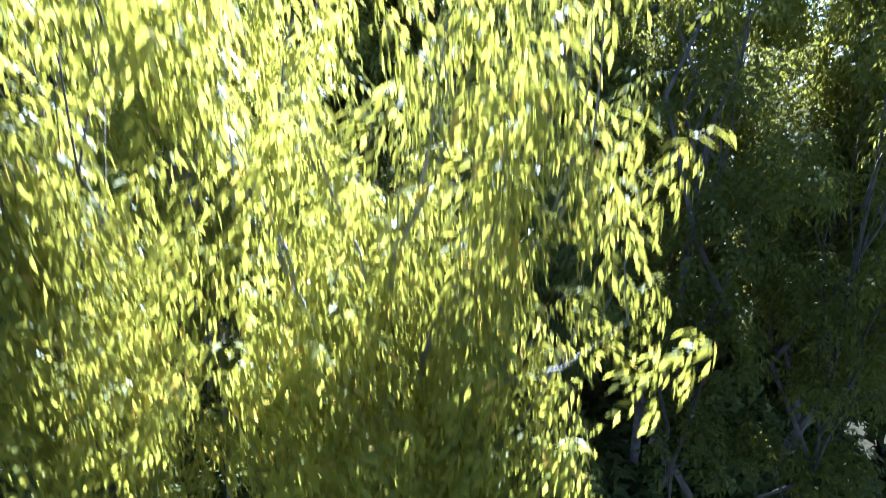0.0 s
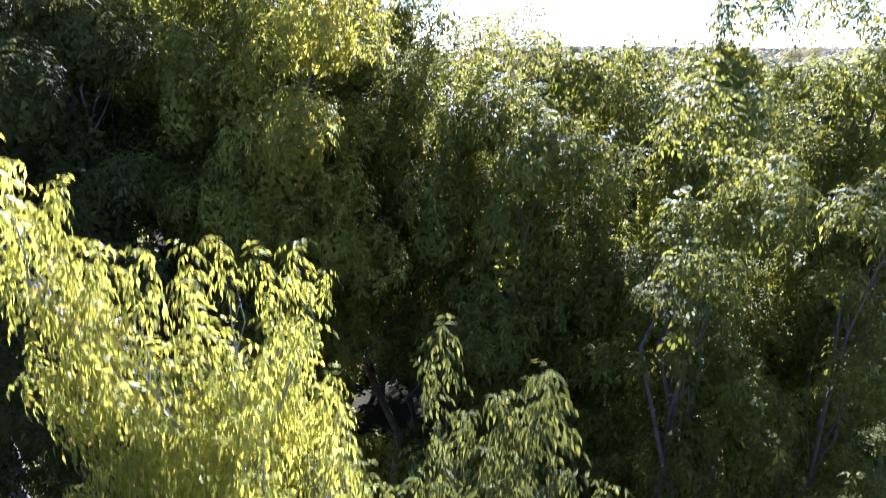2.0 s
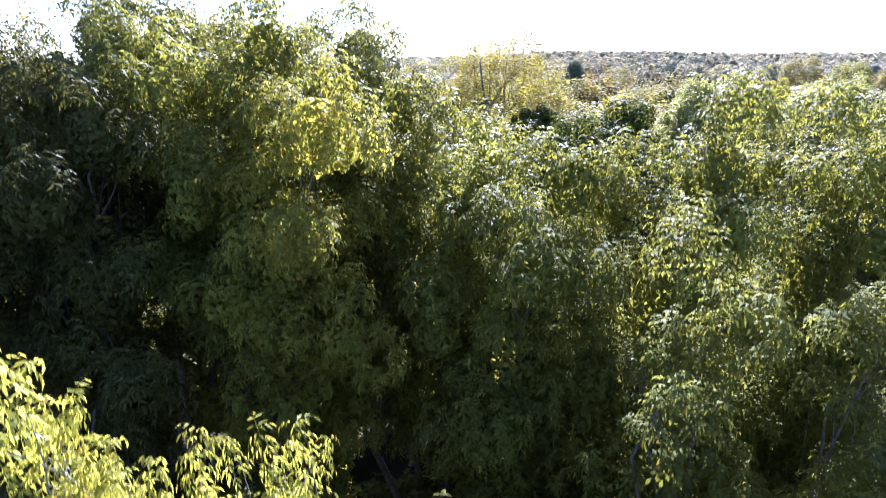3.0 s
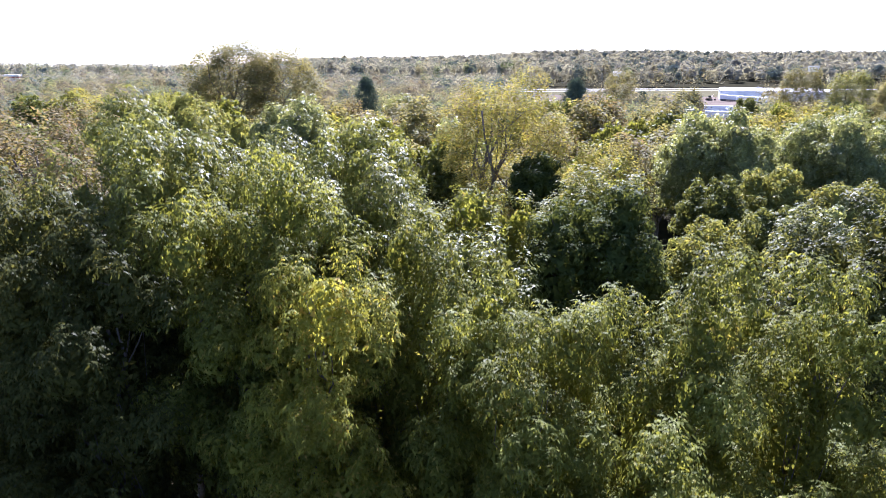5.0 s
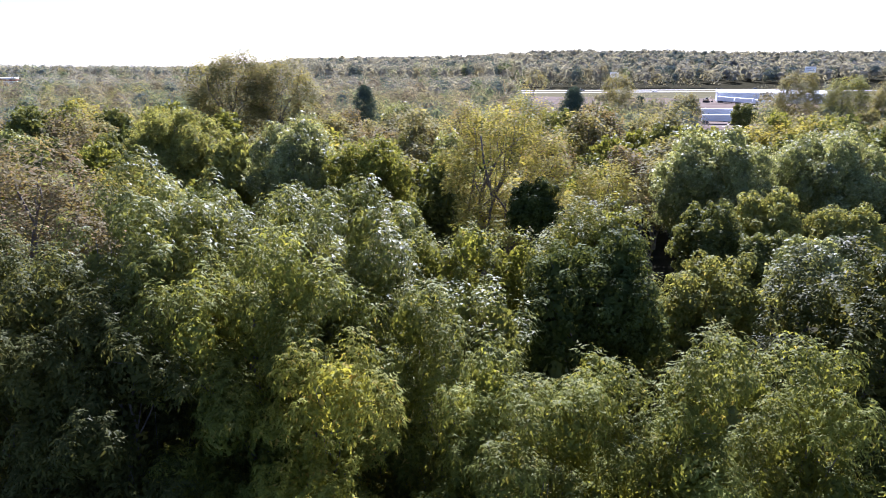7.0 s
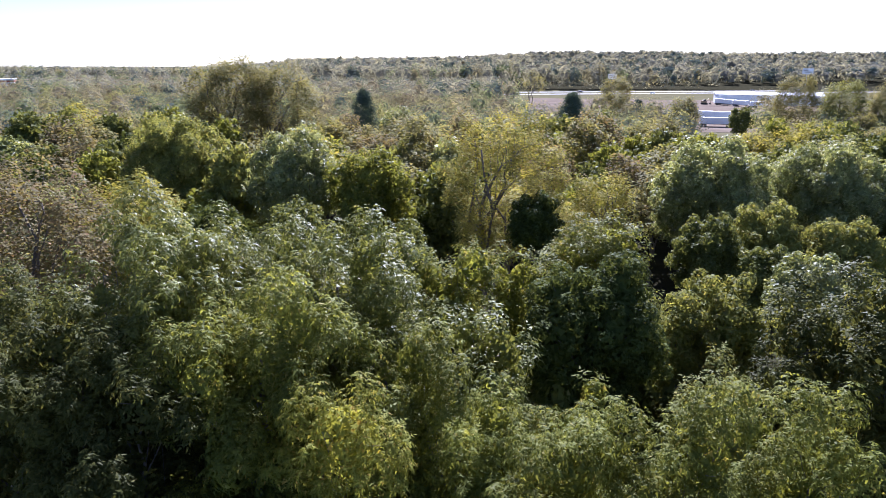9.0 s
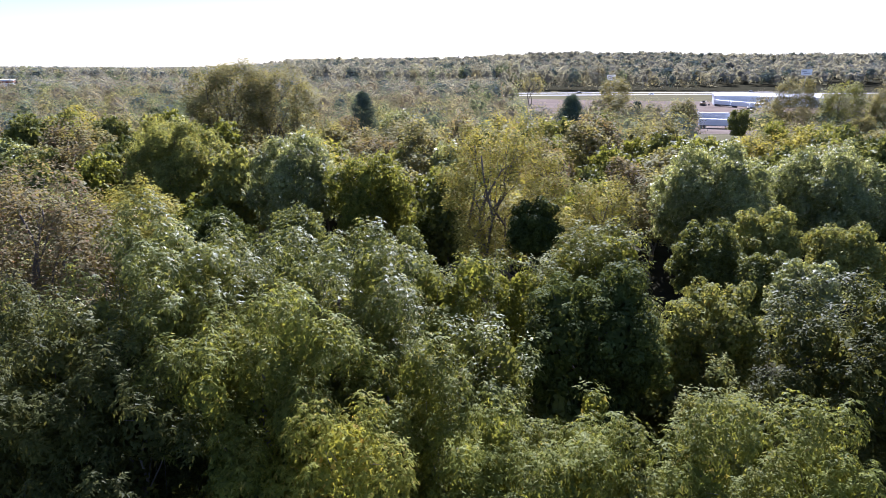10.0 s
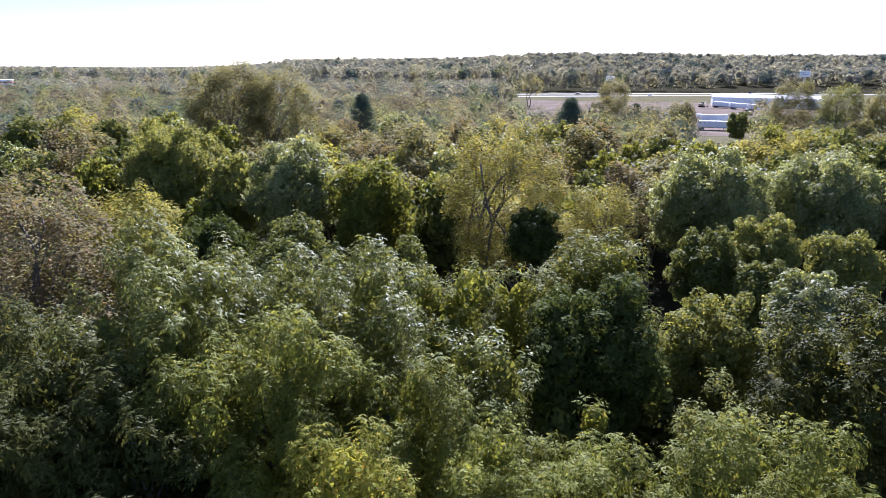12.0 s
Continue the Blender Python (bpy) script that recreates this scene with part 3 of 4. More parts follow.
def conifer(x, y, top, rad, seed, label):
    """A spruce: straight trunk, whorls of drooping needle sprays."""
    rng = np.random.default_rng(seed)
    base = tagged(new("conifer"), label, "conifer", "conifers")
    base.location = (x, y, ground_z(x, y) - 0.05)
    part("trunk", tubes_mesh("trunk", [limb_rings(rng, (0, 0, 0), (0, 0, top), 0.22, 0.02, 8)], BARK, 7), base)
    n = 900
    u = rng.random(n) ** 0.75
    z = 1.5 + u * (top - 1.6)
    r = rad * (1 - u) ** 0.62 * rng.uniform(0.35, 1.05, n)
    w = np.round(rng.random(n) * 9) * 0.7 + z * 1.9 + rng.normal(0, 0.12, n)
    p = np.stack([np.cos(w) * r, np.sin(w) * r, z - r * 0.25], 1)
    d = np.stack([np.cos(w), np.sin(w), np.full(n, 0.05)], 1)
    part("crown", leaf_mesh("crown", [pointed(scatter_sprays("needle", p, d, rng.uniform(0.8, 1.2, n), rng))], LEAF["needle"]), base)
    return base


conifer(24.6, 131.0, 21.0, 6.6, 301, "dark pointed spruce among yellowing trees")
conifer(-20.2, 150.0, 20.4, 6.0, 302, "dark spruce rising out of the wood")
conifer(62.0, 215.0, 15.0, 3.4, 303, "small dark spruce beside the yard")

# ---- more of the wood: trees copied from a few grown ones ----
PLANTED = [(row[0], row[1], row[3]) for row in BEYOND]
MIX = ["green", "deep", "yellow", "olive", "silver", "gold", "rust", "dark"]
WEIGHT = [0.2, 0.18, 0.17, 0.2, 0.08, 0.05, 0.07, 0.05]
TONE = {"sheen": "shining green", "far_green": "green", "far_yellow": "yellow", "far_olive": "olive", "far_brown": "brown", "far_dark": "dark green", "green": "green", "deep": "deep green", "yellow": "yellow-green", "olive": "olive-brown thinning", "silver": "grey-green", "gold": "golden", "rust": "rusty brown", "dark": "dark green"}


def in_yard(x, y):
    """The open yard and road beyond the wood."""
    return 235 < y < 612 + 0.27 * max(x, 0) and x > 0.10 * y - 8 + 8 * math.sin(y * 0.11)


def sight(x, y):
    """How tall the wood grows: low scrub in the strip before the yard."""
    way = x / y
    if y > 330 and way < -0.25:
        return 26.5 - 0.0098 * y
    if y > 245:
        return 99.0
    if 0.37 < way < 0.475 and y > 60:
        return 28 - 0.118 * y
    if 0.12 < way < 0.37 and y > 90:
        return 28 - 0.058 * y + 3.5 * math.sin(x * 0.35) * math.sin(y * 0.2 + x * 0.07)
    if 0.475 < way < 0.75 and y > 90:
        return 28 - 0.046 * y + 3 * math.sin(x * 0.35)
    return 99.0


def grown(leaf, shape):
    thin = leaf in ("olive", "gold", "rust")
    return tree(0, 0, 1.0, 0.24, 0.3, leaf, "small_thin" if thin else "small", 260 if thin else 1900, f"{TONE[leaf]} leafy tree in the wood", 500 + shape, 14 + 4 * shape, 1.0, None, 0.013, 0.03, 2 if thin else 1, 3, "wood beyond", core=(0.25 if leaf == "gold" or y > 100 else 0.5) if thin else 0.7)


SPRAYS["small_thin"] = spray_set(simple_spray, 5, 0.065, 10, 0.032, 0.022, 0.5, 1.1)
KIND = {(leaf, s): grown(leaf, s) for leaf in MIX for s in (0, 1)}
used = set()
rng = np.random.default_rng(7)
for row in range(32):
    y = 30 + row * 3.3
    for x in np.arange(-0.76 * y - 14, 0.76 * y + 14, 6.4 + y * 0.012):
        px, py = x + rng.uniform(-2.4, 2.4), y + rng.uniform(-1.6, 1.6)
        top, rad = rng.uniform(13.0, 18.6), rng.uniform(3.2, 4.6)
        leaf = rng.choice(MIX, p=WEIGHT)
        if row % 2 and y < 60 or py > 128 or rng.random() < 0.4 or in_yard(px, py):
            continue
        if y < 60:
            top -= 2.0
        top = min(top, sight(px, py))
        if top < 4:
            continue
        rad = min(rad, top * 0.32)
        if any((px - a) ** 2 + (py - b) ** 2 < (c + 0.55 * rad) ** 2 for a, b, c in PLANTED):
            continue
        PLANTED.append((px, py, rad * 0.55))
        k = (leaf, int(rng.integers(0, 2)))
        ob = KIND[k] if k not in used else copy_thing(KIND[k], Matrix())
        used.add(k)
        ob.matrix_basis = Matrix.LocRotScale((px, py, ground_z(px, py) - 0.05), Euler((0, 0, rng.uniform(0, 6.28))), (rad / 0.24 * 1.0, rad / 0.24 * 1.0, top))
# low growth in the shade between the nearer trees
for x, y, top, rad in ((3.6, 17.4, 12.5, 2.6), (9.8, 29.8, 13.0, 3.0), (4.4, 22.4, 14.2, 2.4), (8.8, 21.6, 13.0, 2.4), (12.0, 23.6, 13.0, 2.6), (6.6, 30.5, 12.5, 3.0), (6.0, 21.4, 11.0, 2.8), (10.6, 17.8, 11.5, 2.8), (2.8, 24.6, 11.5, 2.8), (12.6, 16.0, 11.0, 2.6), (15.6, 17.2, 10.5, 2.8), (9.4, 25.0, 10.5, 2.6), (16.4, 25.0, 11.0, 3.0), (-0.8, 25.2, 12.0, 2.8), (-5.0, 27.0, 12.0, 3.0), (-10.0, 24.0, 12.0, 3.0)):
    ob = copy_thing(KIND[("deep", 1)], Matrix())
    ob.matrix_basis = Matrix.LocRotScale((x, y, -0.05), Euler((0, 0, x + y)), (rad / 0.24, rad / 0.24, top))
# shrubs and saplings that close the floor of the wood
shrubs = np.random.default_rng(31)
for x in np.arange(-14.0, 16.0, 3.1):
    for y in (7.5, 11.5, 15.5, 19.5, 28.5, 33.0):
        ob = copy_thing(KIND[("deep", 1)], Matrix())
        rad, top = shrubs.uniform(1.7, 2.4), shrubs.uniform(4.0, 7.0)
        spot = (x + shrubs.uniform(-1, 1), y + shrubs.uniform(-1, 1), -0.05)
        ob.matrix_basis = Matrix.LocRotScale(spot, Euler((0, 0, shrubs.uniform(0, 6.28))), (rad / 0.24, rad / 0.24, top))
        tagged(ob, "low green sapling on the shaded forest floor", "sapling", "undergrowth")
# unseen trees added to the sides and behind, round the gap from which the camera rises, to block sky light
for x, y, top, rad in ((-6.5, 0.5, 18, 2.6), (-10.5, 5.0, 20, 3.0), (7.0, 1.5, 18, 2.6), (11.5, 5.5, 20, 3.0), (-3.5, -8.0, 19, 3.4), (3.5, -9.0, 19, 3.4), (9.0, -5.0, 19, 3.2), (-9.5, -5.5, 19, 3.2)):
    ob = copy_thing(KIND[("deep", 0)], Matrix())
    ob.matrix_basis = Matrix.LocRotScale((x, y, -0.05), Euler((0, 0, x)), (rad / 0.24, rad / 0.24, top))
for k, ob in KIND.items():
    if k not in used:
        for o in (*ob.children_recursive, ob):
            bpy.data.objects.remove(o)


# ---- far woods, to the horizon ----
def far_woods(name, label, y0, y1, gap, leaves, size, tops, leaf_mix, seed, spread=0.80, tall=1.0):
    """Crowns too far off to be told apart in full: each a lobed dome of leafy sprigs; one object for each colour of leaf."""
    rng = np.random.default_rng(seed)
    names, weights = [k for k, _ in leaf_mix], np.array([w for _, w in leaf_mix])
    heaps = {k: [] for k in names}
    y = y0
    while y < y1:
        for x in np.arange(-spread * y - 20, spread * y + 20, gap):
            px, py = x + rng.uniform(-0.5, 0.5) * gap, y + rng.uniform(-0.5, 0.5) * gap
            if in_yard(px, py):
                continue
            patchy = noise.noise(Vector((px * 0.011, py * 0.011, 3.0)))
            k = names[rng.choice(len(names), p=weights / weights.sum())]
            top = min(rng.uniform(*tops) + 5 * patchy, sight(px, py))
            if top < 4:
                continue
            rad = rng.uniform(0.42, 0.78) * min(gap, 14) / tall ** 0.5
            half = min(top * 0.48, rad * tall * rng.uniform(1.1, 1.8))
            d = rng.normal(size=(leaves, 3))
            d /= np.linalg.norm(d, axis=1, keepdims=True)
            d[:, 2] = np.where((d[:, 2] < -0.2) & (rng.random(leaves) < 0.7), -d[:, 2], d[:, 2])
            inner = np.arange(leaves) % 4 == 0
            bumps = rng.normal(size=(13, 3))
            bumps /= np.linalg.norm(bumps, axis=1, keepdims=True)
            lump = np.max(d @ bumps.T, axis=1)
            r = 0.68 + 0.38 * lump ** 3 + rng.normal(0, 0.05, leaves)
            r[inner] *= 0.62
            c = np.array([px, py, ground_z(px, py) + top - half]) + d * r[:, None] * np.array([rad, rad, half])
            nrm = d / np.array([rad, rad, half]) * rad + rng.normal(0, 0.18, d.shape) * np.where(inner, 0.3, 1.0)[:, None] + np.array([0, 0, 0.2])
            nrm /= np.linalg.norm(nrm, axis=1, keepdims=True)
            a = np.cross(nrm, rng.normal(size=nrm.shape))
            a /= np.linalg.norm(a, axis=1, keepdims=True)
            b = np.cross(nrm, a)
            s = size * (rng.uniform(0.6, 1.25, leaves) * np.where(inner, 2.7, 1.0))[:, None]
            heaps[k].append(np.stack([c - a * s, c - b * s * 0.6 + nrm * s * 0.15, c + a * s, c + b * s * 0.6 + nrm * s * 0.15], 1))
        y += gap * 0.7
    for k, q in heaps.items():
        if q:
            tagged(new(name, leaf_mesh(name, [pointed(np.concatenate(q))], LEAF[k])), label.format(TONE.get(k, "muted green")), "woods", kind="stuff")


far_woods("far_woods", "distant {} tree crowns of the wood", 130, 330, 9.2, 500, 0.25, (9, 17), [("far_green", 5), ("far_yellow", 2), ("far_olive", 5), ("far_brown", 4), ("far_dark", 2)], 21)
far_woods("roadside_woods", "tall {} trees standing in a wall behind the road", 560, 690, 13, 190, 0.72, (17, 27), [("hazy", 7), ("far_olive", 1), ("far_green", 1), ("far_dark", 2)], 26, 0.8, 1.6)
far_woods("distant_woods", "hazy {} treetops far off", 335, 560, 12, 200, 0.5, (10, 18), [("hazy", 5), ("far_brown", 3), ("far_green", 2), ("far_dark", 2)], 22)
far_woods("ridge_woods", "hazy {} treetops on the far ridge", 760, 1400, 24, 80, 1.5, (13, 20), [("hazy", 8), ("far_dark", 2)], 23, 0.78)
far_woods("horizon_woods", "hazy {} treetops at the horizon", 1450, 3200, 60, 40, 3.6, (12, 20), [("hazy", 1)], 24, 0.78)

# ---- yard, road and buildings beyond the wood ----
DIRT = plain("yard_dirt", (0.115, 0.092, 0.074), (0.180, 0.146, 0.118), 0.05, 0.95, 0, 0.4, 0.05, 0.0)
GRASS = plain("verge_grass", (0.085, 0.080, 0.045), (0.130, 0.118, 0.070), 0.08, 0.95, 0, 0.4, 0.05, 0.0)
CONCRETE = plain("pale_concrete_road", (0.33, 0.32, 0.31), (0.44, 0.43, 0.42), 0.08, 0.9, 0, 0, 0, 0.1)
WHITE = plain("white_painted_metal", (0.72, 0.73, 0.74), (0.82, 0.83, 0.84), 0.3, 0.45)
ROOF = plain("white_roof_sheet", (0.7, 0.71, 0.72), (0.8, 0.81, 0.82), 0.15, 0.4)
GREY = plain("grey_metal", (0.25, 0.26, 0.27), (0.38, 0.39, 0.40), 0.4, 0.5)
BLACK = plain("black_rubber", (0.015, 0.015, 0.016), (0.035, 0.034, 0.033), 3.0, 0.8)
MAROON = plain("dark_red_paint", (0.16, 0.03, 0.03), (0.24, 0.05, 0.045), 0.6, 0.5)
NAVY = plain("dark_blue_paint", (0.03, 0.04, 0.06), (0.06, 0.07, 0.10), 0.6, 0.35)
TAN = plain("tan_machine_paint", (0.24, 0.17, 0.09), (0.34, 0.25, 0.14), 0.8, 0.6)
GLASS = plain("dark_window_glass", (0.02, 0.025, 0.03), (0.04, 0.045, 0.05), 0.5, 0.08)


def boxes_mesh(name, rows, material, bevel=0.0):
    """One part out of boxes (centre x, y, z, size x, y, z), with softened edges."""
    bm = bmesh.new()
    for x, y, z, a, b, c in rows:
        bmesh.ops.create_cube(bm, size=1, matrix=Matrix.LocRotScale((x, y, z), None, (a, b, c)))
    if bevel:
        bmesh.ops.bevel(bm, geom=bm.edges[:], offset=bevel, segments=2, affect="EDGES", profile=0.5)
    me = bpy.data.meshes.new(name)
    bm.to_mesh(me)
    bm.free()
    me.materials.append(material)
    return me


def wheel_mesh(name, r, w, material, rim=0.0):
    """A tyre lying across x with rounded shoulders; rim: the radius of a dished hub instead."""
    bm = bmesh.new()
    prof = [(r * 0.55, -w / 2), (r * 0.93, -w / 2), (r, -w * 0.36), (r, w * 0.36), (r * 0.93, w / 2), (r * 0.55, w / 2)] if not rim else [(0.02, -w * 0.3), (rim, -w * 0.48), (rim, w * 0.48), (0.02, w * 0.3)]
    ring = [[bm.verts.new((h, math.cos(k * math.pi / 8) * q, math.sin(k * math.pi / 8) * q)) for q, h in prof] for k in range(16)]
    for k in range(16):
        for i in range(len(prof) - 1):
            bm.faces.new((ring[k][i], ring[k][i + 1], ring[(k + 1) % 16][i + 1], ring[(k + 1) % 16][i]))
    me = bpy.data.meshes.new(name)
    bm.to_mesh(me)
    bm.free()
    me.materials.append(material)
    return me


def ribbon(name, pts, width, z, material, label):
    """A road along points, laid on the ground."""
    v, f = [], []
    for i, (x, y) in enumerate(pts):
        a, b = Vector(pts[max(i - 1, 0)]), Vector(pts[min(i + 1, len(pts) - 1)])
        n = (b - a).orthogonal().normalized() * width / 2
        for s in (-1, 1):
            v.append((x + n.x * s, y + n.y * s, z))
            v.append((x + n.x * s * 1.01, y + n.y * s * 1.01, z - 0.12))
    for i in range(len(pts) - 1):
        o = i * 4
        f += [(o, o + 2, o + 6, o + 4), (o, o + 4, o + 5, o + 1), (o + 2, o + 3, o + 7, o + 6)]
    me = bpy.data.meshes.new(name)
    me.from_pydata(v, [], f)
    me.materials.append(material)
    return tagged(new(name, me), label, name, kind="structure")


def patch(name, corners, z, material, label):
    me = bpy.data.meshes.new(name)
    n = len(corners)
    me.from_pydata([(x, y, z) for x, y in corners] + [(x, y, z - 0.1) for x, y in corners], [], [tuple(range(n))] + [(i, i + n, (i + 1) % n + n, (i + 1) % n) for i in range(n)])
    me.materials.append(material)
    return tagged(new(name, me), label, name, kind="structure")


patch("verge", [(20, 236), (330, 236), (620, 690), (-40, 690)], 0.04, GRASS, "dry mown grass between yard and road")
patch("yard", [(30, 262), (215, 255), (300, 470), (60, 500)], 0.10, DIRT, "bare brown dirt of a works yard")
ribbon("road", [(-260, 528), (49, 552), (300, 618), (620, 700)], 11, 0.16, CONCRETE, "pale concrete highway carriageway")
ribbon("road", [(-260, 562), (49, 590), (330, 660), (640, 742)], 11, 0.16, CONCRETE, "pale concrete far highway carriageway")
ribbon("track", [(120, 300), (160, 328), (215, 345), (280, 350)], 6, 0.15, CONCRETE, "pale gravel track across the yard")


def shed():
    base = tagged(new("warehouse"), "long low white metal warehouse with a shallow roof", "building")
    base.matrix_basis = pose(216, 447, 0.05, 0, 0, -18.8)
    length, deep, high = 66.0, 24.0, 6.4
    part("wall", boxes_mesh("wall", [(0, -deep / 2, high / 2, length, 0.3, high), (0, deep / 2, high / 2, length, 0.3, high), (-length / 2, 0, high / 2, 0.3, deep - 0.3, high), (length / 2, 0, high / 2, 0.3, deep - 0.3, high)], WHITE), base)
    bm = bmesh.new()
    h = [bm.verts.new(c) for c in [(-length / 2 - 0.5, -deep / 2 - 0.5, high), (length / 2 + 0.5, -deep / 2 - 0.5, high), (length / 2 + 0.5, 0, high + 1.6), (-length / 2 - 0.5, 0, high + 1.6), (length / 2 + 0.5, deep / 2 + 0.5, high), (-length / 2 - 0.5, deep / 2 + 0.5, high)]]
    for k in ((0, 1, 2, 3), (3, 2, 4, 5), (0, 3, 5), (1, 4, 2)):
        bm.faces.new([h[i] for i in k])
    me = bpy.data.meshes.new("roof")
    bm.to_mesh(me)
    bm.free()
    me.materials.append(ROOF)
    part("roof", me, base)
    rib = boxes_mesh("rib", [(0, 0, 0, 0.16, 0.14, high)], WHITE)
    for i in range(16):
        part("rib", rib, base).location = (-length / 2 + 2 + i * 4.13, -deep / 2 - 0.2, high / 2)
    dock = boxes_mesh("dock_door", [(0, 0, 0, 3.0, 0.12, 3.4)], GREY, 0.03)
    for i in range(5):
        part("dock_door", dock, base).location = (6 + i * 5.2, -deep / 2 - 0.2, 1.9)


def trailer(m, label):
    base = tagged(new("trailer"), label, "trailer", "white semi-trailers")
    part("body", boxes_mesh("body", [(0, 0, 2.55, 14.6, 2.55, 2.75)], WHITE, 0.06), base)
    part("chassis", boxes_mesh("chassis", [(0, 0, 1.05, 14.0, 0.9, 0.22), (3.9, 0.7, 0.6, 0.14, 0.14, 0.9), (3.9, -0.7, 0.6, 0.14, 0.14, 0.9), (-7.1, 0, 0.62, 0.12, 2.2, 0.14)], BLACK), base)
    tyre, hub = wheel_mesh("tyre", 0.5, 0.5, BLACK), wheel_mesh("rim", 0.5, 0.42, GREY, 0.28)
    for x in (-6.1, -4.8):
        for y in (-1.0, 1.0):
            w = part("wheel", tyre, base)
            w.matrix_basis = pose(x, y, 0.5, 0, 0, 90)
            part("rim", hub, w)
    base.matrix_basis = m
    return base


shed()
first = trailer(pose(180.5, 430, 0.1, 0, 0, -70), "white semi-trailer parked in a row before the warehouse")
for x, y, a in ((186, 415.5, -70), (191, 401, -70), (130.5, 321, -14), (117, 283.5, -14)):
    copy_thing(first, pose(x, y, 0.1, 0, 0, a))


def vehicle(name, m, label, paint, long, high, cab):
    """A road vehicle: body with bonnet and cabin, side windows, lamps, wheels."""
    base = tagged(new(name), label, name.replace("_", " "), "vehicles")
    body = boxes_mesh("body", [(0, 0, 0.72, long, 1.8, 0.62)], paint, 0.12)
    part("body", body, base)
    part("cabin", boxes_mesh("cabin", [(cab, 0, 0.95 + (high - 0.95) / 2, long * 0.46, 1.6, high - 0.95)], paint, 0.14), base)
    part("window", boxes_mesh("window", [(cab, 0, high - 0.36, long * 0.40, 1.63, 0.36)], GLASS, 0.05), base)
    tyre, hub = wheel_mesh("tyre", 0.34, 0.24, BLACK), wheel_mesh("rim", 0.34, 0.25, GREY, 0.2)
    for x in (-long * 0.31, long * 0.31):
        for y in (-0.8, 0.8):
            w = part("wheel", tyre, base)
            w.matrix_basis = pose(x, y, 0.34, 0, 0, 90)
            part("rim", hub, w)
    base.matrix_basis = m
    return base


def box_truck(m, label):
    base = tagged(new("box_truck"), label, "truck", "vehicles")
    part("cargo_box", boxes_mesh("cargo_box", [(-1.2, 0, 2.35, 6.4, 2.45, 2.6)], WHITE, 0.05), base)
    part("cab", boxes_mesh("cab", [(3.1, 0, 1.55, 2.0, 2.2, 1.9)], WHITE, 0.18), base)
    part("windscreen", boxes_mesh("windscreen", [(3.9, 0, 1.95, 0.5, 1.9, 0.7)], GLASS, 0.05), base)
    part("chassis", boxes_mesh("chassis", [(-0.2, 0, 0.85, 8.0, 0.9, 0.25)], BLACK), base)
    tyre = wheel_mesh("tyre", 0.48, 0.32, BLACK)
    for x in (-2.7, 3.0):
        for y in (-1.0, 1.0):
            part("wheel", tyre, base).matrix_basis = pose(x, y, 0.48, 0, 0, 90)
    base.matrix_basis = m


box_truck(pose(190, 388, 0.1, 0, 0, -120), "white box truck parked in the dirt yard")
vehicle("pickup_truck", pose(117.4, 594, 0.16, 0, 0, 14), "dark pickup truck on the highway", NAVY, 5.6, 1.85, -0.2)
vehicle("car", pose(300, 652, 0.16, 0, 0, 14), "dark car on the highway", NAVY, 4.6, 1.5, -0.2)
vehicle("car", pose(352, 667, 0.16, 0, 0, 15), "pale car on the highway", WHITE, 4.6, 1.5, -0.2)
vehicle("car", pose(180, 584, 0.16, 0, 0, 14), "light grey car on the highway", GREY, 4.6, 1.5, -0.2)


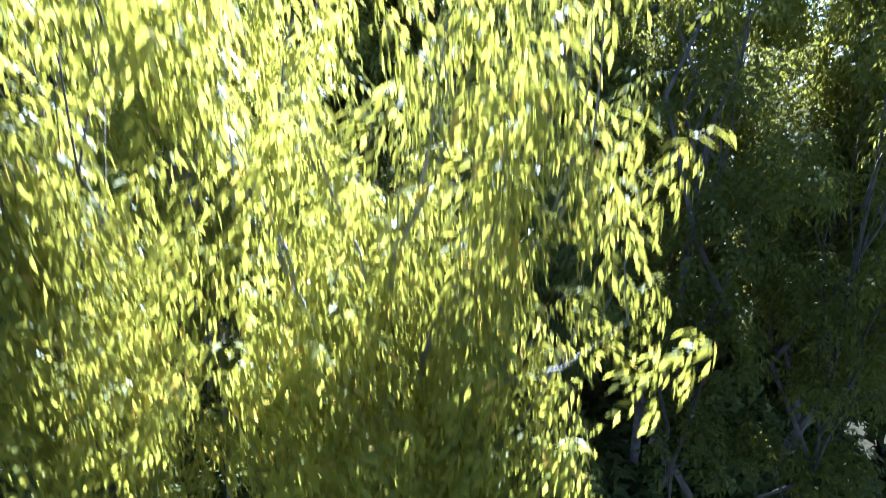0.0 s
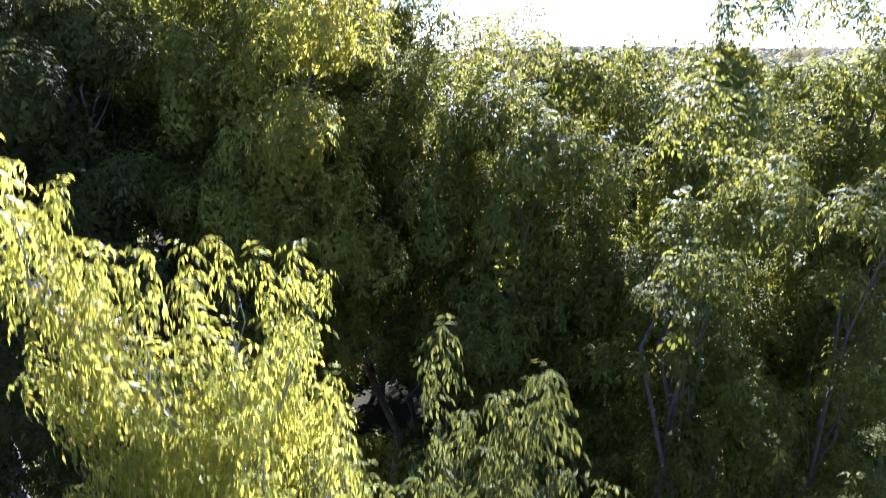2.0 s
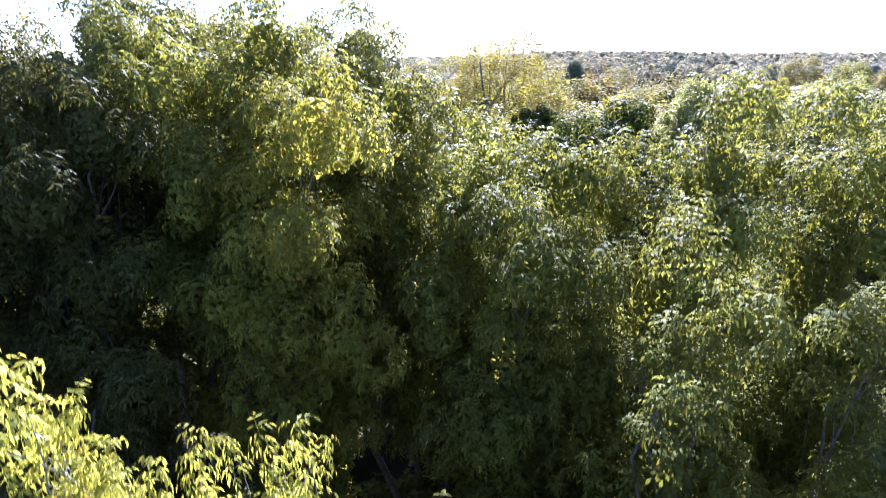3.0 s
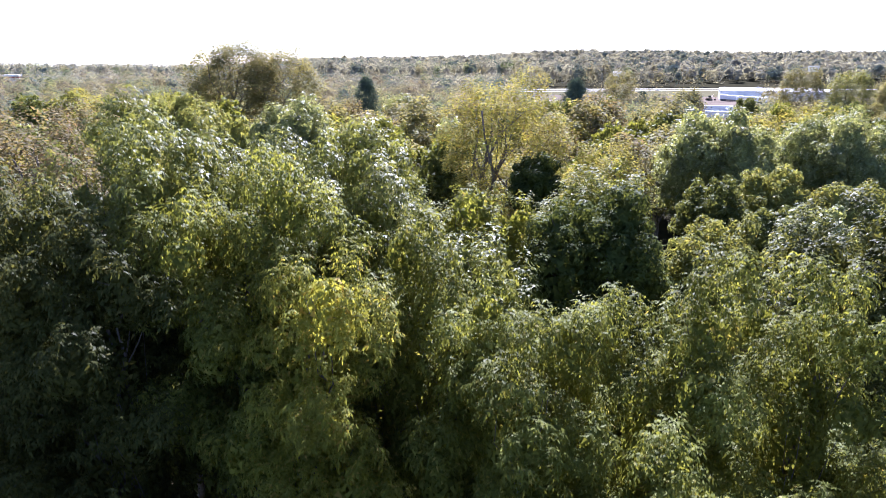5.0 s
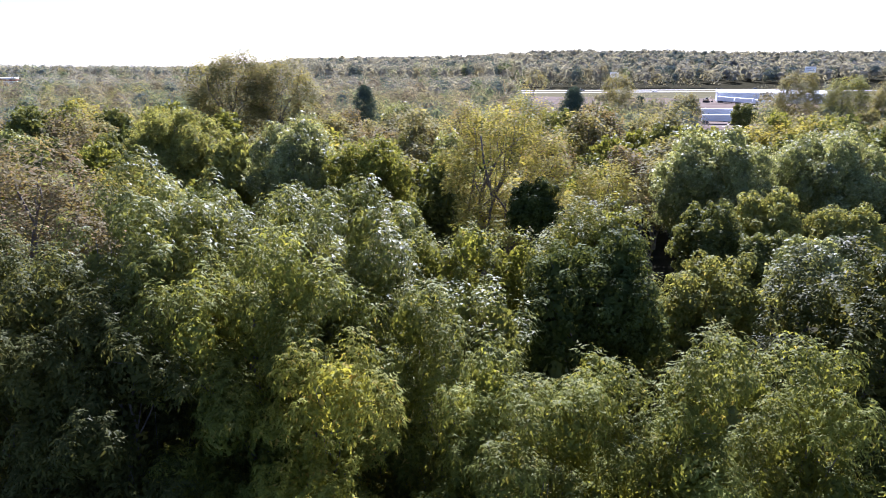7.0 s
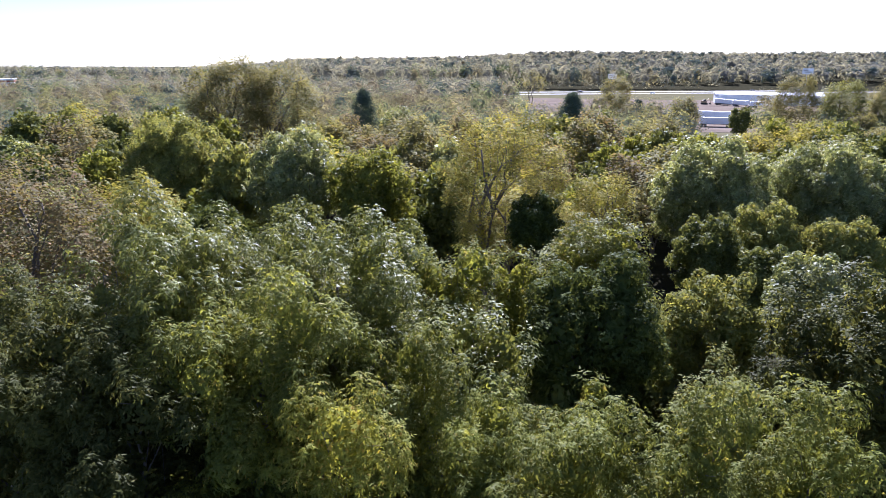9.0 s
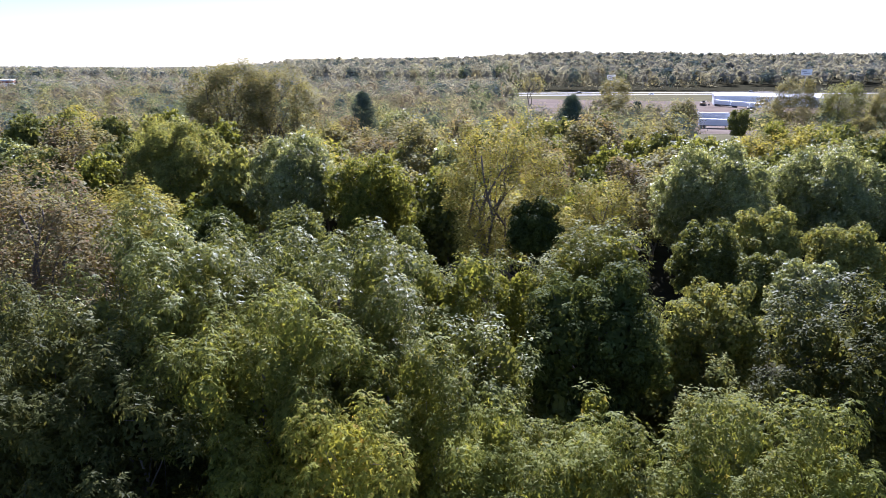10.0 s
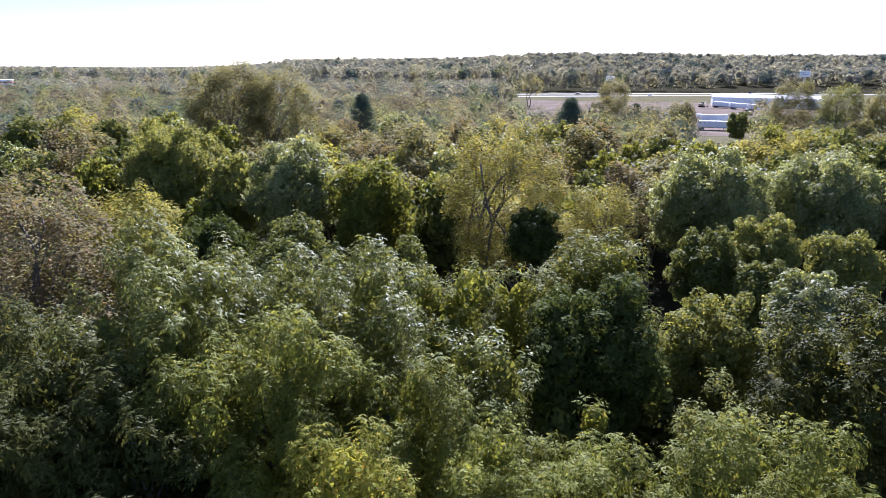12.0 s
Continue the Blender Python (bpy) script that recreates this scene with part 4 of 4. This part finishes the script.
def digger(m, label):
    """A tracked excavator with its arm folded."""
    base = tagged(new("excavator"), label, "excavator")
    part("track", boxes_mesh("track", [(0, -1.1, 0.45, 3.8, 0.55, 0.9)], BLACK, 0.2), base)
    part("track", boxes_mesh("track", [(0, 1.1, 0.45, 3.8, 0.55, 0.9)], BLACK, 0.2), base)
    part("body", boxes_mesh("body", [(-0.4, 0, 1.6, 3.0, 2.4, 1.2)], TAN, 0.12), base)
    part("cab", boxes_mesh("cab", [(0.7, 0.6, 2.4, 1.4, 1.0, 1.5)], GLASS, 0.1), base)
    part("arm", tubes_mesh("arm", [[(Vector((1.0, -0.4, 1.8)), 0.25), (Vector((3.0, -0.4, 3.6)), 0.28), (Vector((4.8, -0.4, 2.6)), 0.2), (Vector((4.6, -0.4, 0.8)), 0.15)]], TAN, 6), base)
    part("bucket", boxes_mesh("bucket", [(4.4, -0.4, 0.5, 0.9, 1.0, 0.8)], BLACK, 0.12), base)
    base.matrix_basis = m


digger(pose(170, 437, 0.1, 0, 0, 20), "tan tracked excavator on the dirt of the yard")
digger(pose(172, 372, 0.1, 0, 0, 110), "small tracked excavator beside the trailers")


def billboard(x, y, high, wide, tall, label):
    base = tagged(new("billboard"), label, "billboard", "billboards")
    base.location = (x, y, ground_z(x, y))
    part("pole", tubes_mesh("pole", [[(Vector((0, 0.4, -0.1)), 0.4), (Vector((0, 0.4, high)), 0.35)]], GREY, 10), base)
    part("panel", boxes_mesh("panel", [(0, 0, high, wide, 0.3, tall)], WHITE, 0.03), base)
    bars = [(-wide * 0.2, -0.17, high + tall * 0.15, wide * 0.4, 0.04, tall * 0.14), (wide * 0.05, -0.17, high - tall * 0.15, wide * 0.6, 0.04, tall * 0.12)]
    part("lettering", boxes_mesh("lettering", bars, GREY), base)


billboard(372, 690, 18.5, 11.5, 6.0, "white roadside billboard on one steel pole")
billboard(157, 640, 13.5, 8.5, 5.0, "small white roadside billboard on one pole")


def store():
    base = tagged(new("store"), "white flat-roofed building with a dark red band above the trees", "building")
    base.matrix_basis = pose(-300, 425, -1.5, 0, 0, 28)
    part("wall", boxes_mesh("wall", [(0, 0, 7.6, 24, 14, 15.2)], WHITE, 0.05), base)
    part("band", boxes_mesh("band", [(0, 0, 14.1, 24.3, 14.3, 1.1)], MAROON), base)
    part("roof", boxes_mesh("roof", [(0, 0, 15.4, 24.6, 14.6, 0.4)], ROOF), base)


store()
